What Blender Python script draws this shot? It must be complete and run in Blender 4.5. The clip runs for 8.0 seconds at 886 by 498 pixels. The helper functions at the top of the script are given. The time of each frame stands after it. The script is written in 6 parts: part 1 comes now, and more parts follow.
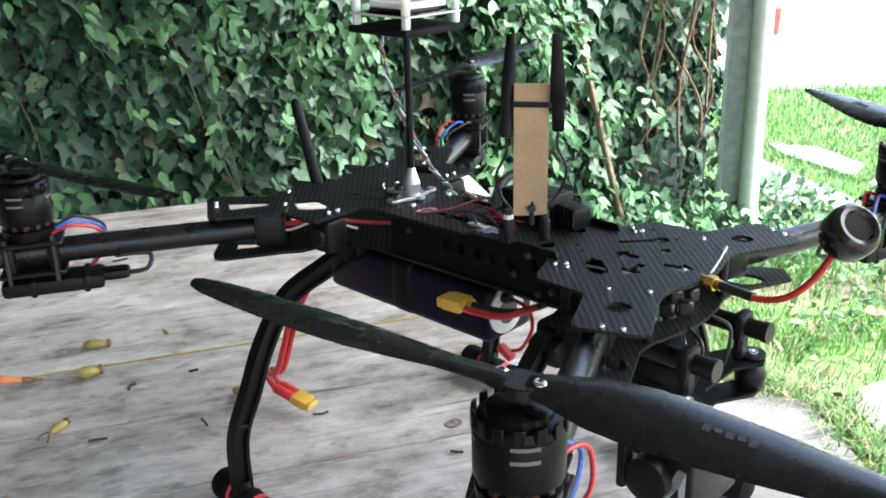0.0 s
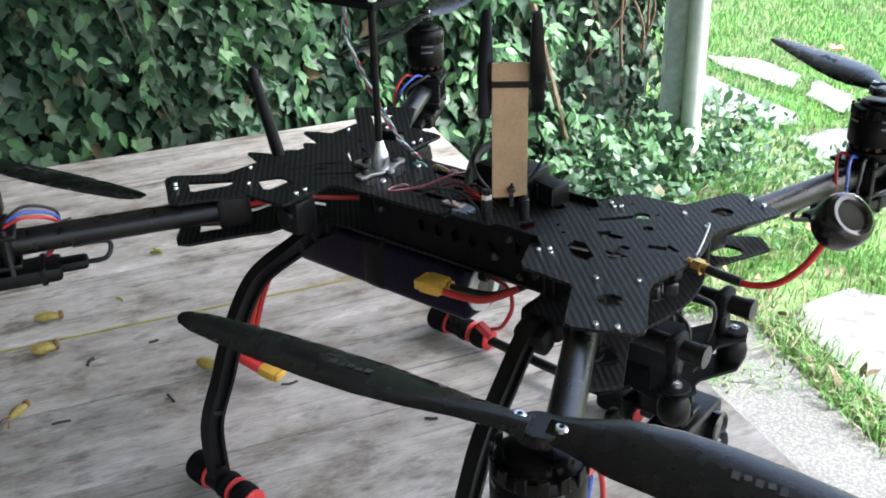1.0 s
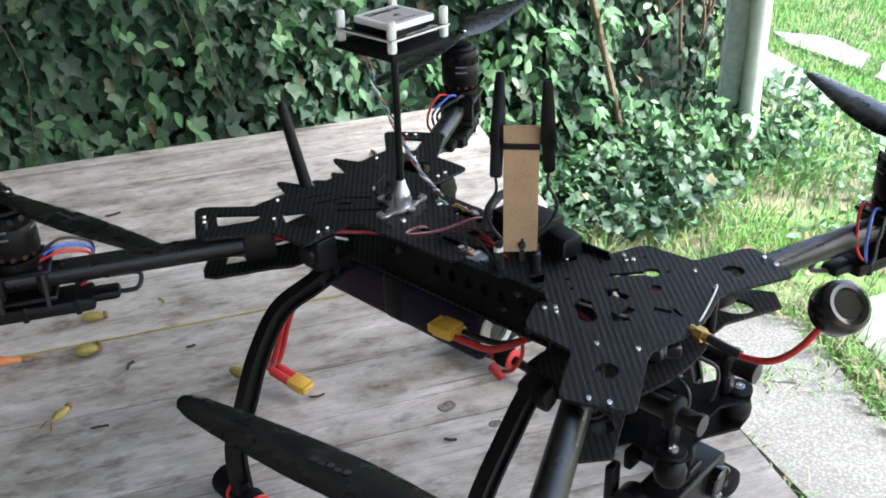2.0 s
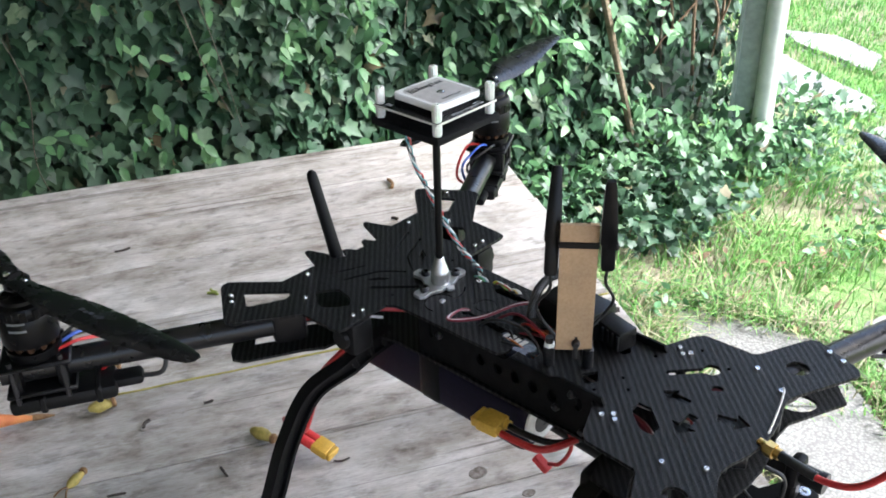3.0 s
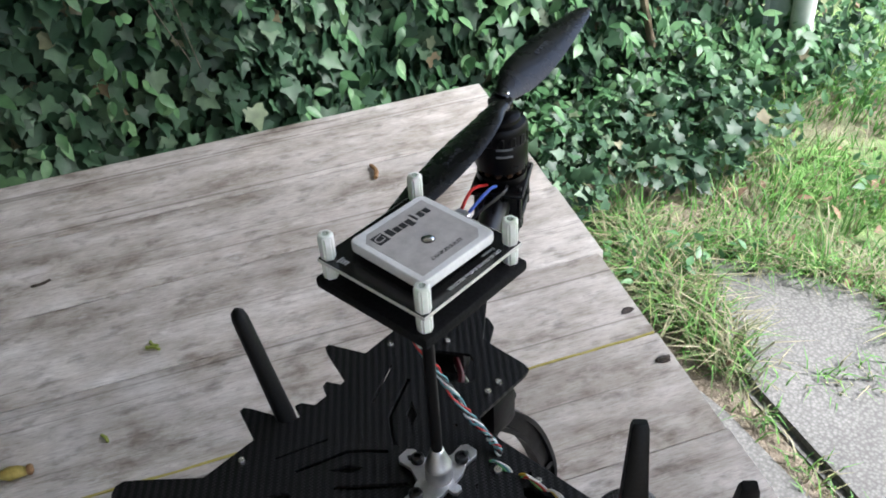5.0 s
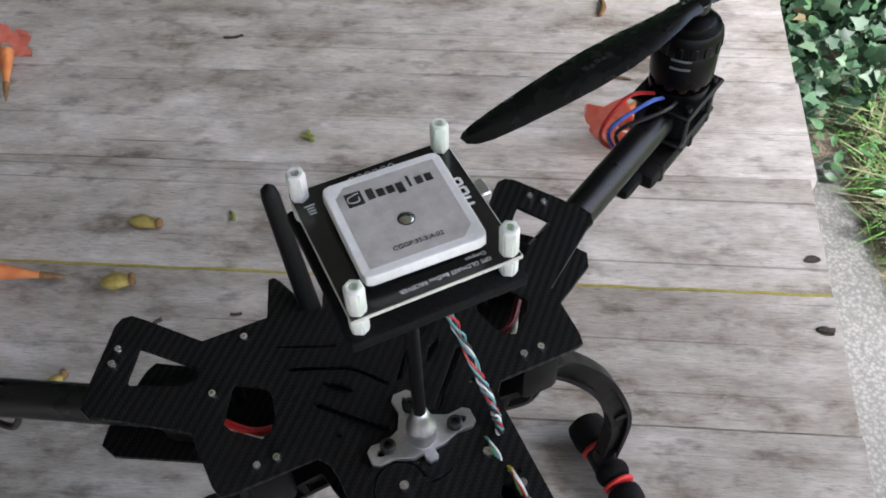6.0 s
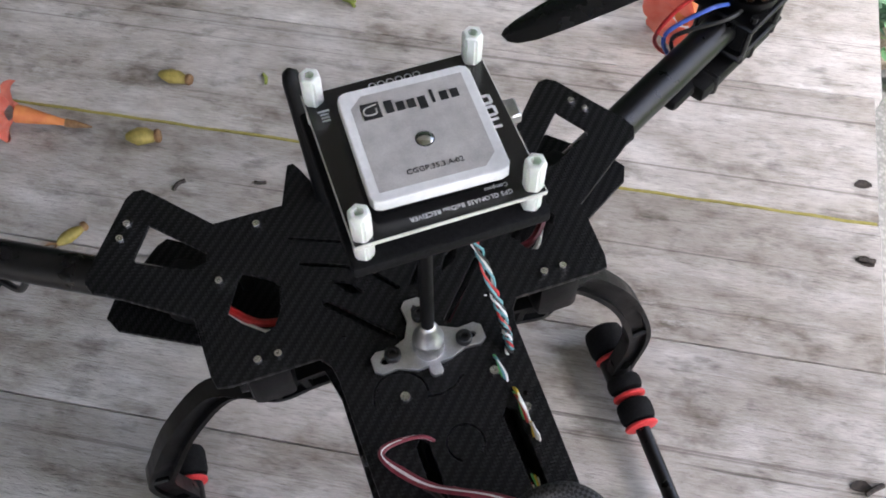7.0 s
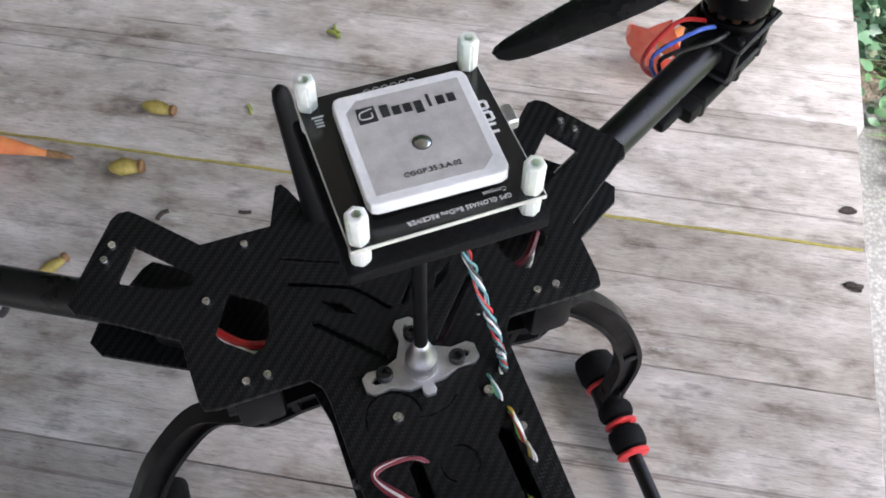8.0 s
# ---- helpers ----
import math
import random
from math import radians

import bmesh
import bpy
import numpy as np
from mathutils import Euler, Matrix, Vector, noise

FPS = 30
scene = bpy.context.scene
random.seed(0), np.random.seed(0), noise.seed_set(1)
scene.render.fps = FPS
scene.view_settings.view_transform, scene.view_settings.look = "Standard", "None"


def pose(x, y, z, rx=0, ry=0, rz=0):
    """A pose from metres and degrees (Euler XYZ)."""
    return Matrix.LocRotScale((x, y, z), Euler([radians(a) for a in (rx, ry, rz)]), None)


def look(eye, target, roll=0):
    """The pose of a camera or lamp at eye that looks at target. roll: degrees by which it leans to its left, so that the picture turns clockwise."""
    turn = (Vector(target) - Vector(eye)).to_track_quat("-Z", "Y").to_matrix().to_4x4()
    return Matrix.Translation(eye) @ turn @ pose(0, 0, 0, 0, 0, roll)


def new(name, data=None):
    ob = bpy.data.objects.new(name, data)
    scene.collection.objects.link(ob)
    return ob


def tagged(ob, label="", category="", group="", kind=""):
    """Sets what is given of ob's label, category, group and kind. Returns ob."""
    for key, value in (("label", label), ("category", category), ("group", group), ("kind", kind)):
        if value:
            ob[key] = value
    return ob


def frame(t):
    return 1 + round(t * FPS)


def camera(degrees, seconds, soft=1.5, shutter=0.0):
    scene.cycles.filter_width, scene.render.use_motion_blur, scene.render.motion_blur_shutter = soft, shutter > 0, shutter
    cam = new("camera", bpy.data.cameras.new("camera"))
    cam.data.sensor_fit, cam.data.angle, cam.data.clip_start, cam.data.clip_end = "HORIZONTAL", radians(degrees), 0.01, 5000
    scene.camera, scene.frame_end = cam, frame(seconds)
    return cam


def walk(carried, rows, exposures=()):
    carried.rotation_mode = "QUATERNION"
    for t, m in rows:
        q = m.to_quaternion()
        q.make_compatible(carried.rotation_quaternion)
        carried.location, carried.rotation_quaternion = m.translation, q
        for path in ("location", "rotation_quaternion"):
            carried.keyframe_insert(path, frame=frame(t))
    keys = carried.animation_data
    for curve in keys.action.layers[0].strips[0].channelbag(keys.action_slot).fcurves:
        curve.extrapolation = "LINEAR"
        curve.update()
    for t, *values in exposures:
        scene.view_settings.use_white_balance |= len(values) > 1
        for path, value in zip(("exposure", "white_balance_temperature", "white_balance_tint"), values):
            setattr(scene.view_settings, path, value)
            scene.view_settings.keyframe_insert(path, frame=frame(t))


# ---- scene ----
cam = camera(49.7, 8.0, 1.8)
PATH = [
    (0, (0.461, -0.415, 0.435), (-0.865, 0.861, -0.348), -1.1),
    (0.5, (0.437, -0.434, 0.449), (-0.763, 0.931, -0.386), 0.3),
    (1, (0.42, -0.407, 0.468), (-0.754, 0.899, -0.489), -1.3),
    (1.5, (0.428, -0.382, 0.513), (-0.769, 0.87, -0.488), -1.5),
    (1.7, (0.432, -0.378, 0.518), (-0.791, 0.833, -0.501), -1.9),
    (2.8, (0.4, -0.359, 0.552), (-0.846, 0.799, -0.5), -1.6),
    (3, (0.366, -0.351, 0.561), (-0.846, 0.822, -0.513), -1.3),
    (3.5, (0.25, -0.336, 0.564), (-0.822, 0.904, -0.582), -1.6),
    (4, (0.188, -0.302, 0.566), (-0.789, 0.961, -0.638), -3.5),
    (4.2, (0.177, -0.284, 0.565), (-0.799, 0.963, -0.656), -3.6),
    (5.3, (0.187, -0.118, 0.547), (-0.984, 0.69, -0.859), -3.5),
    (5.5, (0.181, -0.091, 0.546), (-0.995, 0.505, -0.958), -3.6),
    (6, (0.159, -0.041, 0.546), (-0.982, 0.354, -1.049), -4.2),
    (6.5, (0.139, -0.03, 0.542), (-0.832, 0.238, -1.186), -3.5),
    (7, (0.137, -0.027, 0.539), (-0.804, 0.209, -1.211), -2.8),
    (7.5, (0.138, -0.029, 0.539), (-0.826, 0.221, -1.195), -2.0),
    (8, (0.141, -0.033, 0.53), (-0.862, 0.266, -1.175), -1.0),
]
walk(cam, [(t, look(eye, target, roll)) for t, eye, target, roll in PATH], ((0, 2.6, 6000, 6), (0.5, 2.45, 6000, 7), (1.5, 2.2, 6000, 8), (3.0, 2.36, 6000, 9), (4.0, 2.06, 6000, 9), (4.2, 2.0, 6000, 9), (5.5, 1.68, 6050, 11), (6.5, 1.93, 6100, 13), (7.0, 2.05, 6100, 14), (8, 2.2, 6100, 14)))

# ---- light ----
world = bpy.data.worlds.new("sky")
scene.world = world
world.use_nodes = True
wn = world.node_tree
sky = wn.nodes.new("ShaderNodeTexSky")
sky.sky_type, sky.sun_disc = "NISHITA", False
sky.sun_elevation, sky.sun_rotation = radians(51.3), radians(51.3)
sky.air_density, sky.dust_density = 1.0, 4.0
wn.links.new(sky.outputs[0], wn.nodes["Background"].inputs[0])
wn.nodes["Background"].inputs[1].default_value = 0.15
sun = new("sun", bpy.data.lights.new("sun", "SUN"))
sun.data.energy, sun.data.angle, sun.data.color = 3.3, radians(16), (1.0, 0.975, 0.94)
sun.matrix_world = look((1.5, 1.2, 2.4), (0, 0, 0))


# ---- materials ----
def mat(name, color, rough=0.5, metal=0.0, spec=0.5):
    m = bpy.data.materials.new(name)
    m.use_nodes = True
    b = m.node_tree.nodes["Principled BSDF"]
    b.inputs["Base Color"].default_value = (*color, 1)
    b.inputs["Roughness"].default_value = rough
    b.inputs["Metallic"].default_value = metal
    b.inputs["Specular IOR Level"].default_value = spec
    return m, m.node_tree, b


def nd(t, kind, **kw):
    n = t.nodes.new("ShaderNode" + kind)
    for k, v in kw.items():
        n.inputs[k.replace("_", " ")].default_value = v
    return n


def ramp(t, src, stops):
    r = t.nodes.new("ShaderNodeValToRGB")
    e = r.color_ramp.elements
    while len(e) < len(stops):
        e.new(0.5)
    for el, (p, c) in zip(e, stops):
        el.position, el.color = p, (*c, 1) if len(c) == 3 else c
    t.links.new(src, r.inputs[0])
    return r.outputs[0]


def bump(t, b, src, dist, strength=1.0):
    n = nd(t, "Bump", Strength=strength, Distance=dist)
    t.links.new(src, n.inputs["Height"])
    t.links.new(n.outputs[0], b.inputs["Normal"])


def mixc(t, fac, a, b, how="MIX"):
    m = t.nodes.new("ShaderNodeMix")
    m.data_type, m.blend_type = "RGBA", how
    for i, v in ((0, fac), (6, a), (7, b)):
        if hasattr(v, "is_linked"):
            t.links.new(v, m.inputs[i])
        elif i == 0:
            m.inputs[0].default_value = v
        else:
            m.inputs[i].default_value = (*v, 1)
    return m.outputs[2]


def coords(t, scale=(1, 1, 1), rot=(0, 0, 0)):
    c = t.nodes.new("ShaderNodeTexCoord")
    m = nd(t, "Mapping")
    m.inputs["Scale"].default_value, m.inputs["Rotation"].default_value = scale, rot
    t.links.new(c.outputs["Object"], m.inputs[0])
    return m.outputs[0]


def noise_tex(t, vec, scale, detail=4.0, rough=0.55):
    n = nd(t, "TexNoise", Scale=scale, Detail=detail, Roughness=rough)
    t.links.new(vec, n.inputs["Vector"])
    return n.outputs[0]


def speckled(name, a, b, rough, scale=900, metal=0.0, spec=0.5, dist=0.0002, lo=0.35, hi=0.65, rlo=None):
    """A surface of two near tones with fine grain."""
    m, t, bs = mat(name, a, rough, metal, spec)
    v = coords(t)
    n1, n2 = noise_tex(t, v, scale), noise_tex(t, v, scale / 14, 5)
    c = ramp(t, n1, [(lo, a), (hi, b)])
    c2 = ramp(t, n2, [(0.3, (0.8, 0.8, 0.8)), (0.7, (1.1, 1.1, 1.1))])
    t.links.new(mixc(t, 1.0, c, c2, "MULTIPLY"), bs.inputs["Base Color"])
    rr = ramp(t, n2, [(0.35, (rough * 0.8,) * 3), (0.7, (min(1, rough * 1.25),) * 3)])
    t.links.new(rr, bs.inputs["Roughness"])
    if dist:
        bump(t, bs, n1, dist, 0.4)
    return m


def carbon(name, pitch, rough=0.34, gain=1.0):
    """Two-by-two twill of carbon tows under satin resin."""
    m, t, bs = mat(name, (0.012, 0.012, 0.013), rough, spec=0.22)
    sep = nd(t, "SeparateXYZ")
    t.links.new(coords(t, (1 / pitch, 1 / pitch, 1 / pitch)), sep.inputs[0])

    def op(how, a, b=None):
        n = nd(t, "Math")
        n.operation = how
        for i, v in enumerate((a, b)):
            if hasattr(v, "is_linked"):
                t.links.new(v, n.inputs[i])
            elif v is not None:
                n.inputs[i].default_value = v
        return n.outputs[0]

    x, y = sep.outputs[0], sep.outputs[1]
    over = op("LESS_THAN", op("FRACT", op("MULTIPLY", op("ADD", op("FLOOR", x), op("FLOOR", y)), 0.25)), 0.5)
    px = op("POWER", op("ABSOLUTE", op("SINE", op("MULTIPLY", x, math.pi))), 0.6)
    py = op("POWER", op("ABSOLUTE", op("SINE", op("MULTIPLY", y, math.pi))), 0.6)
    h = op("ADD", op("MULTIPLY", over, op("MULTIPLY", px, op("ADD", 0.55, op("MULTIPLY", py, 0.45)))), op("MULTIPLY", op("SUBTRACT", 1.0, over), op("MULTIPLY", py, 0.30)))
    grain = noise_tex(t, coords(t), 260, 3)
    # Tow sheen is put into the base colour: raised tows lighter, gaps near black.
    shade = op("MULTIPLY", h, op("ADD", 0.6, op("MULTIPLY", grain, 0.8)))
    t.links.new(ramp(t, shade, [(0.08, (0.0006, 0.0006, 0.0007)), (0.9, (0.0135 * gain, 0.0135 * gain, 0.0142 * gain))]), bs.inputs["Base Color"])
    t.links.new(ramp(t, h, [(0.1, (rough * 1.7,) * 3), (0.9, (rough * 0.95,) * 3)]), bs.inputs["Roughness"])
    bump(t, bs, h, 0.0003, 0.8)
    return m


M = {}
M["carbon"] = carbon("carbon_sheet", 0.00125)
M["carbon_tube"] = speckled("ground_carbon_tube", (0.005, 0.005, 0.0053), (0.009, 0.009, 0.0095), 0.32, 1400, dist=0.00006, spec=0.36)
M["plastic"] = speckled("black_moulded_plastic", (0.0035, 0.0035, 0.004), (0.0065, 0.0065, 0.007), 0.36, 1500, spec=0.2)
M["bay"] = speckled("dull_black_sheet", (0.0022, 0.0022, 0.0025), (0.004, 0.004, 0.0045), 0.6, 900, spec=0.12)
M["winewire"] = speckled("dark_red_wire", (0.13, 0.012, 0.024), (0.20, 0.02, 0.036), 0.42, 500, dist=0)
M["motor"] = speckled("anodised_motor_can", (0.0025, 0.0025, 0.0028), (0.004, 0.004, 0.0043), 0.33, 900, spec=0.14, dist=0)
M["nylon"] = speckled("glass_filled_nylon", (0.0045, 0.0045, 0.005), (0.008, 0.008, 0.0085), 0.42, 1100, spec=0.17)
M["prop"] = speckled("propeller_composite", (0.0045, 0.0045, 0.005), (0.008, 0.008, 0.0085), 0.26, 1600, dist=0.0001, spec=0.28)
M["print"] = speckled("grey_print", (0.020, 0.022, 0.027), (0.034, 0.037, 0.045), 0.5, 2500, dist=0)
M["faint"] = speckled("faint_grey_print", (0.10, 0.105, 0.11), (0.17, 0.175, 0.18), 0.5, 2500, dist=0)
M["gloss"] = speckled("glossy_black_plastic", (0.006, 0.006, 0.0065), (0.010, 0.010, 0.0105), 0.16, 900, spec=0.55, dist=0)
M["foam"] = speckled("black_foam", (0.004, 0.004, 0.0045), (0.009, 0.009, 0.0098), 0.85, 900, dist=0.0006, spec=0.15)
M["rubber"] = speckled("black_rubber", (0.0035, 0.0035, 0.0037), (0.007, 0.007, 0.0073), 0.45, 1200, spec=0.16)
M["red"] = speckled("red_rubber", (0.55, 0.025, 0.03), (0.65, 0.05, 0.05), 0.5, 700)
M["redwire"] = speckled("red_silicone_wire", (0.42, 0.016, 0.018), (0.52, 0.03, 0.03), 0.42, 500, dist=0)
M["bluewire"] = speckled("blue_wire", (0.05, 0.10, 0.45), (0.08, 0.16, 0.55), 0.4, 500, dist=0)
M["whitewire"] = speckled("white_wire", (0.7, 0.7, 0.68), (0.8, 0.8, 0.78), 0.42, 500, dist=0)
M["tealwire"] = speckled("teal_wire", (0.10, 0.27, 0.30), (0.15, 0.35, 0.37), 0.42, 500, dist=0)
M["yellowwire"] = speckled("yellow_wire", (0.65, 0.45, 0.04), (0.75, 0.55, 0.06), 0.42, 500, dist=0)
M["greenwire"] = speckled("green_wire", (0.10, 0.42, 0.12), (0.15, 0.5, 0.18), 0.42, 500, dist=0)
M["brownwire"] = speckled("orange_brown_wire", (0.35, 0.09, 0.02), (0.45, 0.13, 0.03), 0.45, 500, dist=0)
M["blackwire"] = speckled("black_wire", (0.012, 0.012, 0.012), (0.02, 0.02, 0.02), 0.45, 500, dist=0)
M["steel"] = speckled("steel", (0.72, 0.72, 0.72), (0.84, 0.84, 0.84), 0.2, 1500, metal=1.0, dist=0)
M["alu"] = speckled("brushed_aluminium", (0.55, 0.55, 0.56), (0.68, 0.68, 0.69), 0.42, 2500, metal=1.0)
M["brass"] = speckled("gold_plated_brass", (0.55, 0.38, 0.12), (0.68, 0.48, 0.18), 0.3, 900, metal=1.0, dist=0)
M["copper"] = speckled("enamelled_copper", (0.030, 0.014, 0.006), (0.06, 0.026, 0.011), 0.4, 900, metal=0.6, dist=0)
M["dark_steel"] = speckled("blackened_steel", (0.03, 0.03, 0.032), (0.06, 0.06, 0.062), 0.35, 900, metal=0.8, dist=0)
M["ceramic"] = speckled("white_ceramic", (0.80, 0.80, 0.79), (0.86, 0.86, 0.85), 0.45, 700)
M["silver"] = speckled("silver_coating", (0.47, 0.45, 0.43), (0.52, 0.50, 0.48), 0.55, 2600, metal=0.0, dist=0.00005)
M["pcb"] = speckled("black_circuit_board", (0.008, 0.008, 0.009), (0.013, 0.013, 0.014), 0.22, 700, dist=0)
M["edge"] = speckled("circuit_board_edge", (0.55, 0.55, 0.5), (0.68, 0.68, 0.63), 0.5, 900, dist=0)
M["ink"] = speckled("black_ink", (0.015, 0.015, 0.017), (0.03, 0.03, 0.032), 0.5, 900, dist=0)
M["silk"] = speckled("white_silkscreen", (0.66, 0.66, 0.66), (0.78, 0.78, 0.78), 0.5, 900, dist=0)
M["card"] = speckled("brown_cardboard", (0.36, 0.235, 0.13), (0.42, 0.28, 0.16), 0.85, 600, dist=0.0003)
M["battery"] = speckled("dark_purple_heat_shrink", (0.0035, 0.0024, 0.012), (0.006, 0.004, 0.019), 0.42, 300, spec=0.16)
M["label"] = speckled("pale_label", (0.55, 0.57, 0.58), (0.66, 0.68, 0.69), 0.5, 900, dist=0)
M["xt"] = speckled("yellow_nylon_connector", (0.58, 0.34, 0.04), (0.68, 0.42, 0.06), 0.45, 600)
M["greyblue"] = speckled("grey_blue_heat_shrink", (0.11, 0.13, 0.18), (0.17, 0.20, 0.27), 0.25, 500)
M["jack"] = speckled("plastic_nut", (0.7, 0.7, 0.66), (0.78, 0.78, 0.74), 0.5, 900)

m, t, bs = mat("milky_nylon", (0.72, 0.77, 0.70), 0.3)
bs.inputs["Subsurface Weight"].default_value = 0.6
bs.inputs["Subsurface Radius"].default_value = (0.004, 0.005, 0.004)
bs.inputs["Subsurface Scale"].default_value = 1.0
nz = noise_tex(t, coords(t), 500, 4)
t.links.new(ramp(t, nz, [(0.3, (0.66, 0.69, 0.62)), (0.7, (0.76, 0.79, 0.72))]), bs.inputs["Base Color"])
M["milky"] = m

# braided sleeve
m, t, bs = mat("braided_sleeve", (0.02, 0.02, 0.02), 0.5)
v = coords(t, (1, 1, 1))
ch = nd(t, "TexChecker", Scale=900.0)
t.links.new(v, ch.inputs[0])
t.links.new(ramp(t, ch.outputs[1], [(0.2, (0.01, 0.01, 0.01)), (0.8, (0.07, 0.07, 0.075))]), bs.inputs["Base Color"])
bump(t, bs, ch.outputs[1], 0.0004, 0.6)
M["braid"] = m

# weathered boards: grain runs along each board's own x axis
m, t, bs = mat("weathered_wood", (0.4, 0.36, 0.31), 0.8, spec=0.25)
oi = t.nodes.new("ShaderNodeObjectInfo")
sh = nd(t, "VectorMath")
sh.operation = "MULTIPLY_ADD"
cmb = nd(t, "CombineXYZ")
mul = nd(t, "Math")
mul.operation = "MULTIPLY"
mul.inputs[1].default_value = 40.0
t.links.new(oi.outputs["Random"], mul.inputs[0])
for i in range(3):
    t.links.new(mul.outputs[0], cmb.inputs[i])
tc = t.nodes.new("ShaderNodeTexCoord")
sh.inputs[1].default_value = (1, 1, 1)
t.links.new(tc.outputs["Object"], sh.inputs[0])
t.links.new(cmb.outputs[0], sh.inputs[2])


def stretched(sc):
    mp = nd(t, "Mapping")
    mp.inputs["Scale"].default_value = sc
    t.links.new(sh.outputs[0], mp.inputs[0])
    return mp.outputs[0]


fine = noise_tex(t, stretched((20, 190, 90)), 5.0, 7, 0.7)
streak = noise_tex(t, stretched((2.6, 20, 12)), 2.4, 6, 0.65)
blotch = noise_tex(t, stretched((10, 17, 17)), 1.5, 7, 0.66)
crack = noise_tex(t, stretched((2.2, 95, 50)), 1.7, 4, 0.55)
spots = noise_tex(t, stretched((16, 34, 34)), 2.1, 4, 0.6)
pale = noise_tex(t, stretched((10, 24, 24)), 2.6, 6, 0.7)
base = ramp(t, streak, [(0.27, (0.30, 0.275, 0.245)), (0.42, (0.45, 0.425, 0.395)), (0.58, (0.52, 0.50, 0.475)), (0.74, (0.63, 0.615, 0.60))])
fin = ramp(t, fine, [(0.28, (0.56, 0.55, 0.54)), (0.44, (0.93, 0.93, 0.925)), (0.66, (1.12, 1.12, 1.12))])
c = mixc(t, 1.0, base, fin, "MULTIPLY")
blo = ramp(t, blotch, [(0.32, (0.46, 0.425, 0.39)), (0.43, (0.82, 0.80, 0.77)), (0.54, (1.0, 1.0, 1.0)), (0.68, (1.25, 1.25, 1.26))])
c = mixc(t, 1.0, c, blo, "MULTIPLY")
crk = ramp(t, crack, [(0.27, (0.20, 0.18, 0.165)), (0.33, (1, 1, 1))])
c = mixc(t, 0.7, c, crk, "MULTIPLY")
check = noise_tex(t, stretched((0.9, 210, 90)), 1.3, 3, 0.5)
chk = ramp(t, check, [(0.30, (0.30, 0.28, 0.26)), (0.37, (1, 1, 1))])
c = mixc(t, 0.6, c, chk, "MULTIPLY")
spt = ramp(t, spots, [(0.28, (0.38, 0.36, 0.34)), (0.45, (1, 1, 1))])
c = mixc(t, 0.75, c, spt, "MULTIPLY")
c = mixc(t, ramp(t, pale, [(0.60, (0, 0, 0)), (0.72, (0.6, 0.6, 0.6))]), c, (0.70, 0.685, 0.67))
tone = ramp(t, oi.outputs["Random"], [(0.0, (0.92, 0.90, 0.88)), (1.0, (1.08, 1.07, 1.06))])
c = mixc(t, 1.0, c, tone, "MULTIPLY")
t.links.new(c, bs.inputs["Base Color"])
hgt = mixc(t, 0.5, fin, crk, "MULTIPLY")
bump(t, bs, hgt, 0.0016, 0.8)
M["wood"] = m
M["knotwood"] = speckled("weathered_knot", (0.15, 0.125, 0.10), (0.33, 0.30, 0.265), 0.8, 260, dist=0.0004, spec=0.2)
M["twine"] = speckled("yellow_sealant", (0.34, 0.30, 0.065), (0.44, 0.385, 0.11), 0.7, 200)


def leafmat(name, stops, rough, trans=0.25):
    m, t, bs = mat(name, stops[0][1], rough, spec=0.4)
    g = t.nodes.new("ShaderNodeNewGeometry")
    c = ramp(t, g.outputs["Random Per Island"], stops)
    n = noise_tex(t, coords(t), 60, 4)
    c2 = ramp(t, n, [(0.3, (0.75, 0.75, 0.75)), (0.7, (1.15, 1.15, 1.1))])
    c = mixc(t, 1.0, c, c2, "MULTIPLY")
    t.links.new(c, bs.inputs["Base Color"])
    tr = nd(t, "BsdfTranslucent")
    t.links.new(c, tr.inputs[0])
    mx = nd(t, "MixShader", Fac=trans)
    t.links.new(bs.outputs[0], mx.inputs[1])
    t.links.new(tr.outputs[0], mx.inputs[2])
    t.links.new(mx.outputs[0], t.nodes["Material Output"].inputs[0])
    return m


M["ivy"] = leafmat("ivy_leaf", [(0.0, (0.016, 0.044, 0.022)), (0.5, (0.030, 0.072, 0.038)), (0.82, (0.056, 0.116, 0.060)), (0.965, (0.12, 0.18, 0.11)), (1.0, (0.17, 0.13, 0.075))], 0.52, 0.15)
M["creeper"] = leafmat("creeper_leaf", [(0.0, (0.050, 0.125, 0.052)), (0.6, (0.085, 0.190, 0.080)), (1.0, (0.15, 0.27, 0.125))], 0.45, 0.3)
M["grass"] = leafmat("grass_blade", [(0.0, (0.075, 0.20, 0.045)), (0.6, (0.13, 0.30, 0.065)), (0.90, (0.20, 0.38, 0.10)), (1.0, (0.36, 0.34, 0.18))], 0.55, 0.35)
M["straw"] = leafmat("dry_grass_blade", [(0.0, (0.09, 0.14, 0.06)), (0.4, (0.18, 0.19, 0.10)), (0.75, (0.29, 0.26, 0.17)), (1.0, (0.42, 0.38, 0.27))], 0.6, 0.3)
M["stem"] = speckled("woody_stem", (0.11, 0.082, 0.052), (0.22, 0.17, 0.11), 0.8, 120)
M["twig"] = speckled("grey_brown_twig", (0.07, 0.06, 0.045), (0.15, 0.125, 0.09), 0.85, 300)
M["deadleaf"] = speckled("dead_leaf", (0.13, 0.08, 0.05), (0.24, 0.16, 0.10), 0.8, 150)
M["petal"] = speckled("coral_petal", (0.80, 0.20, 0.13), (0.86, 0.32, 0.23), 0.55, 120)
M["tubeflower"] = speckled("orange_flower_tube", (0.70, 0.27, 0.08), (0.55, 0.16, 0.05), 0.6, 90)
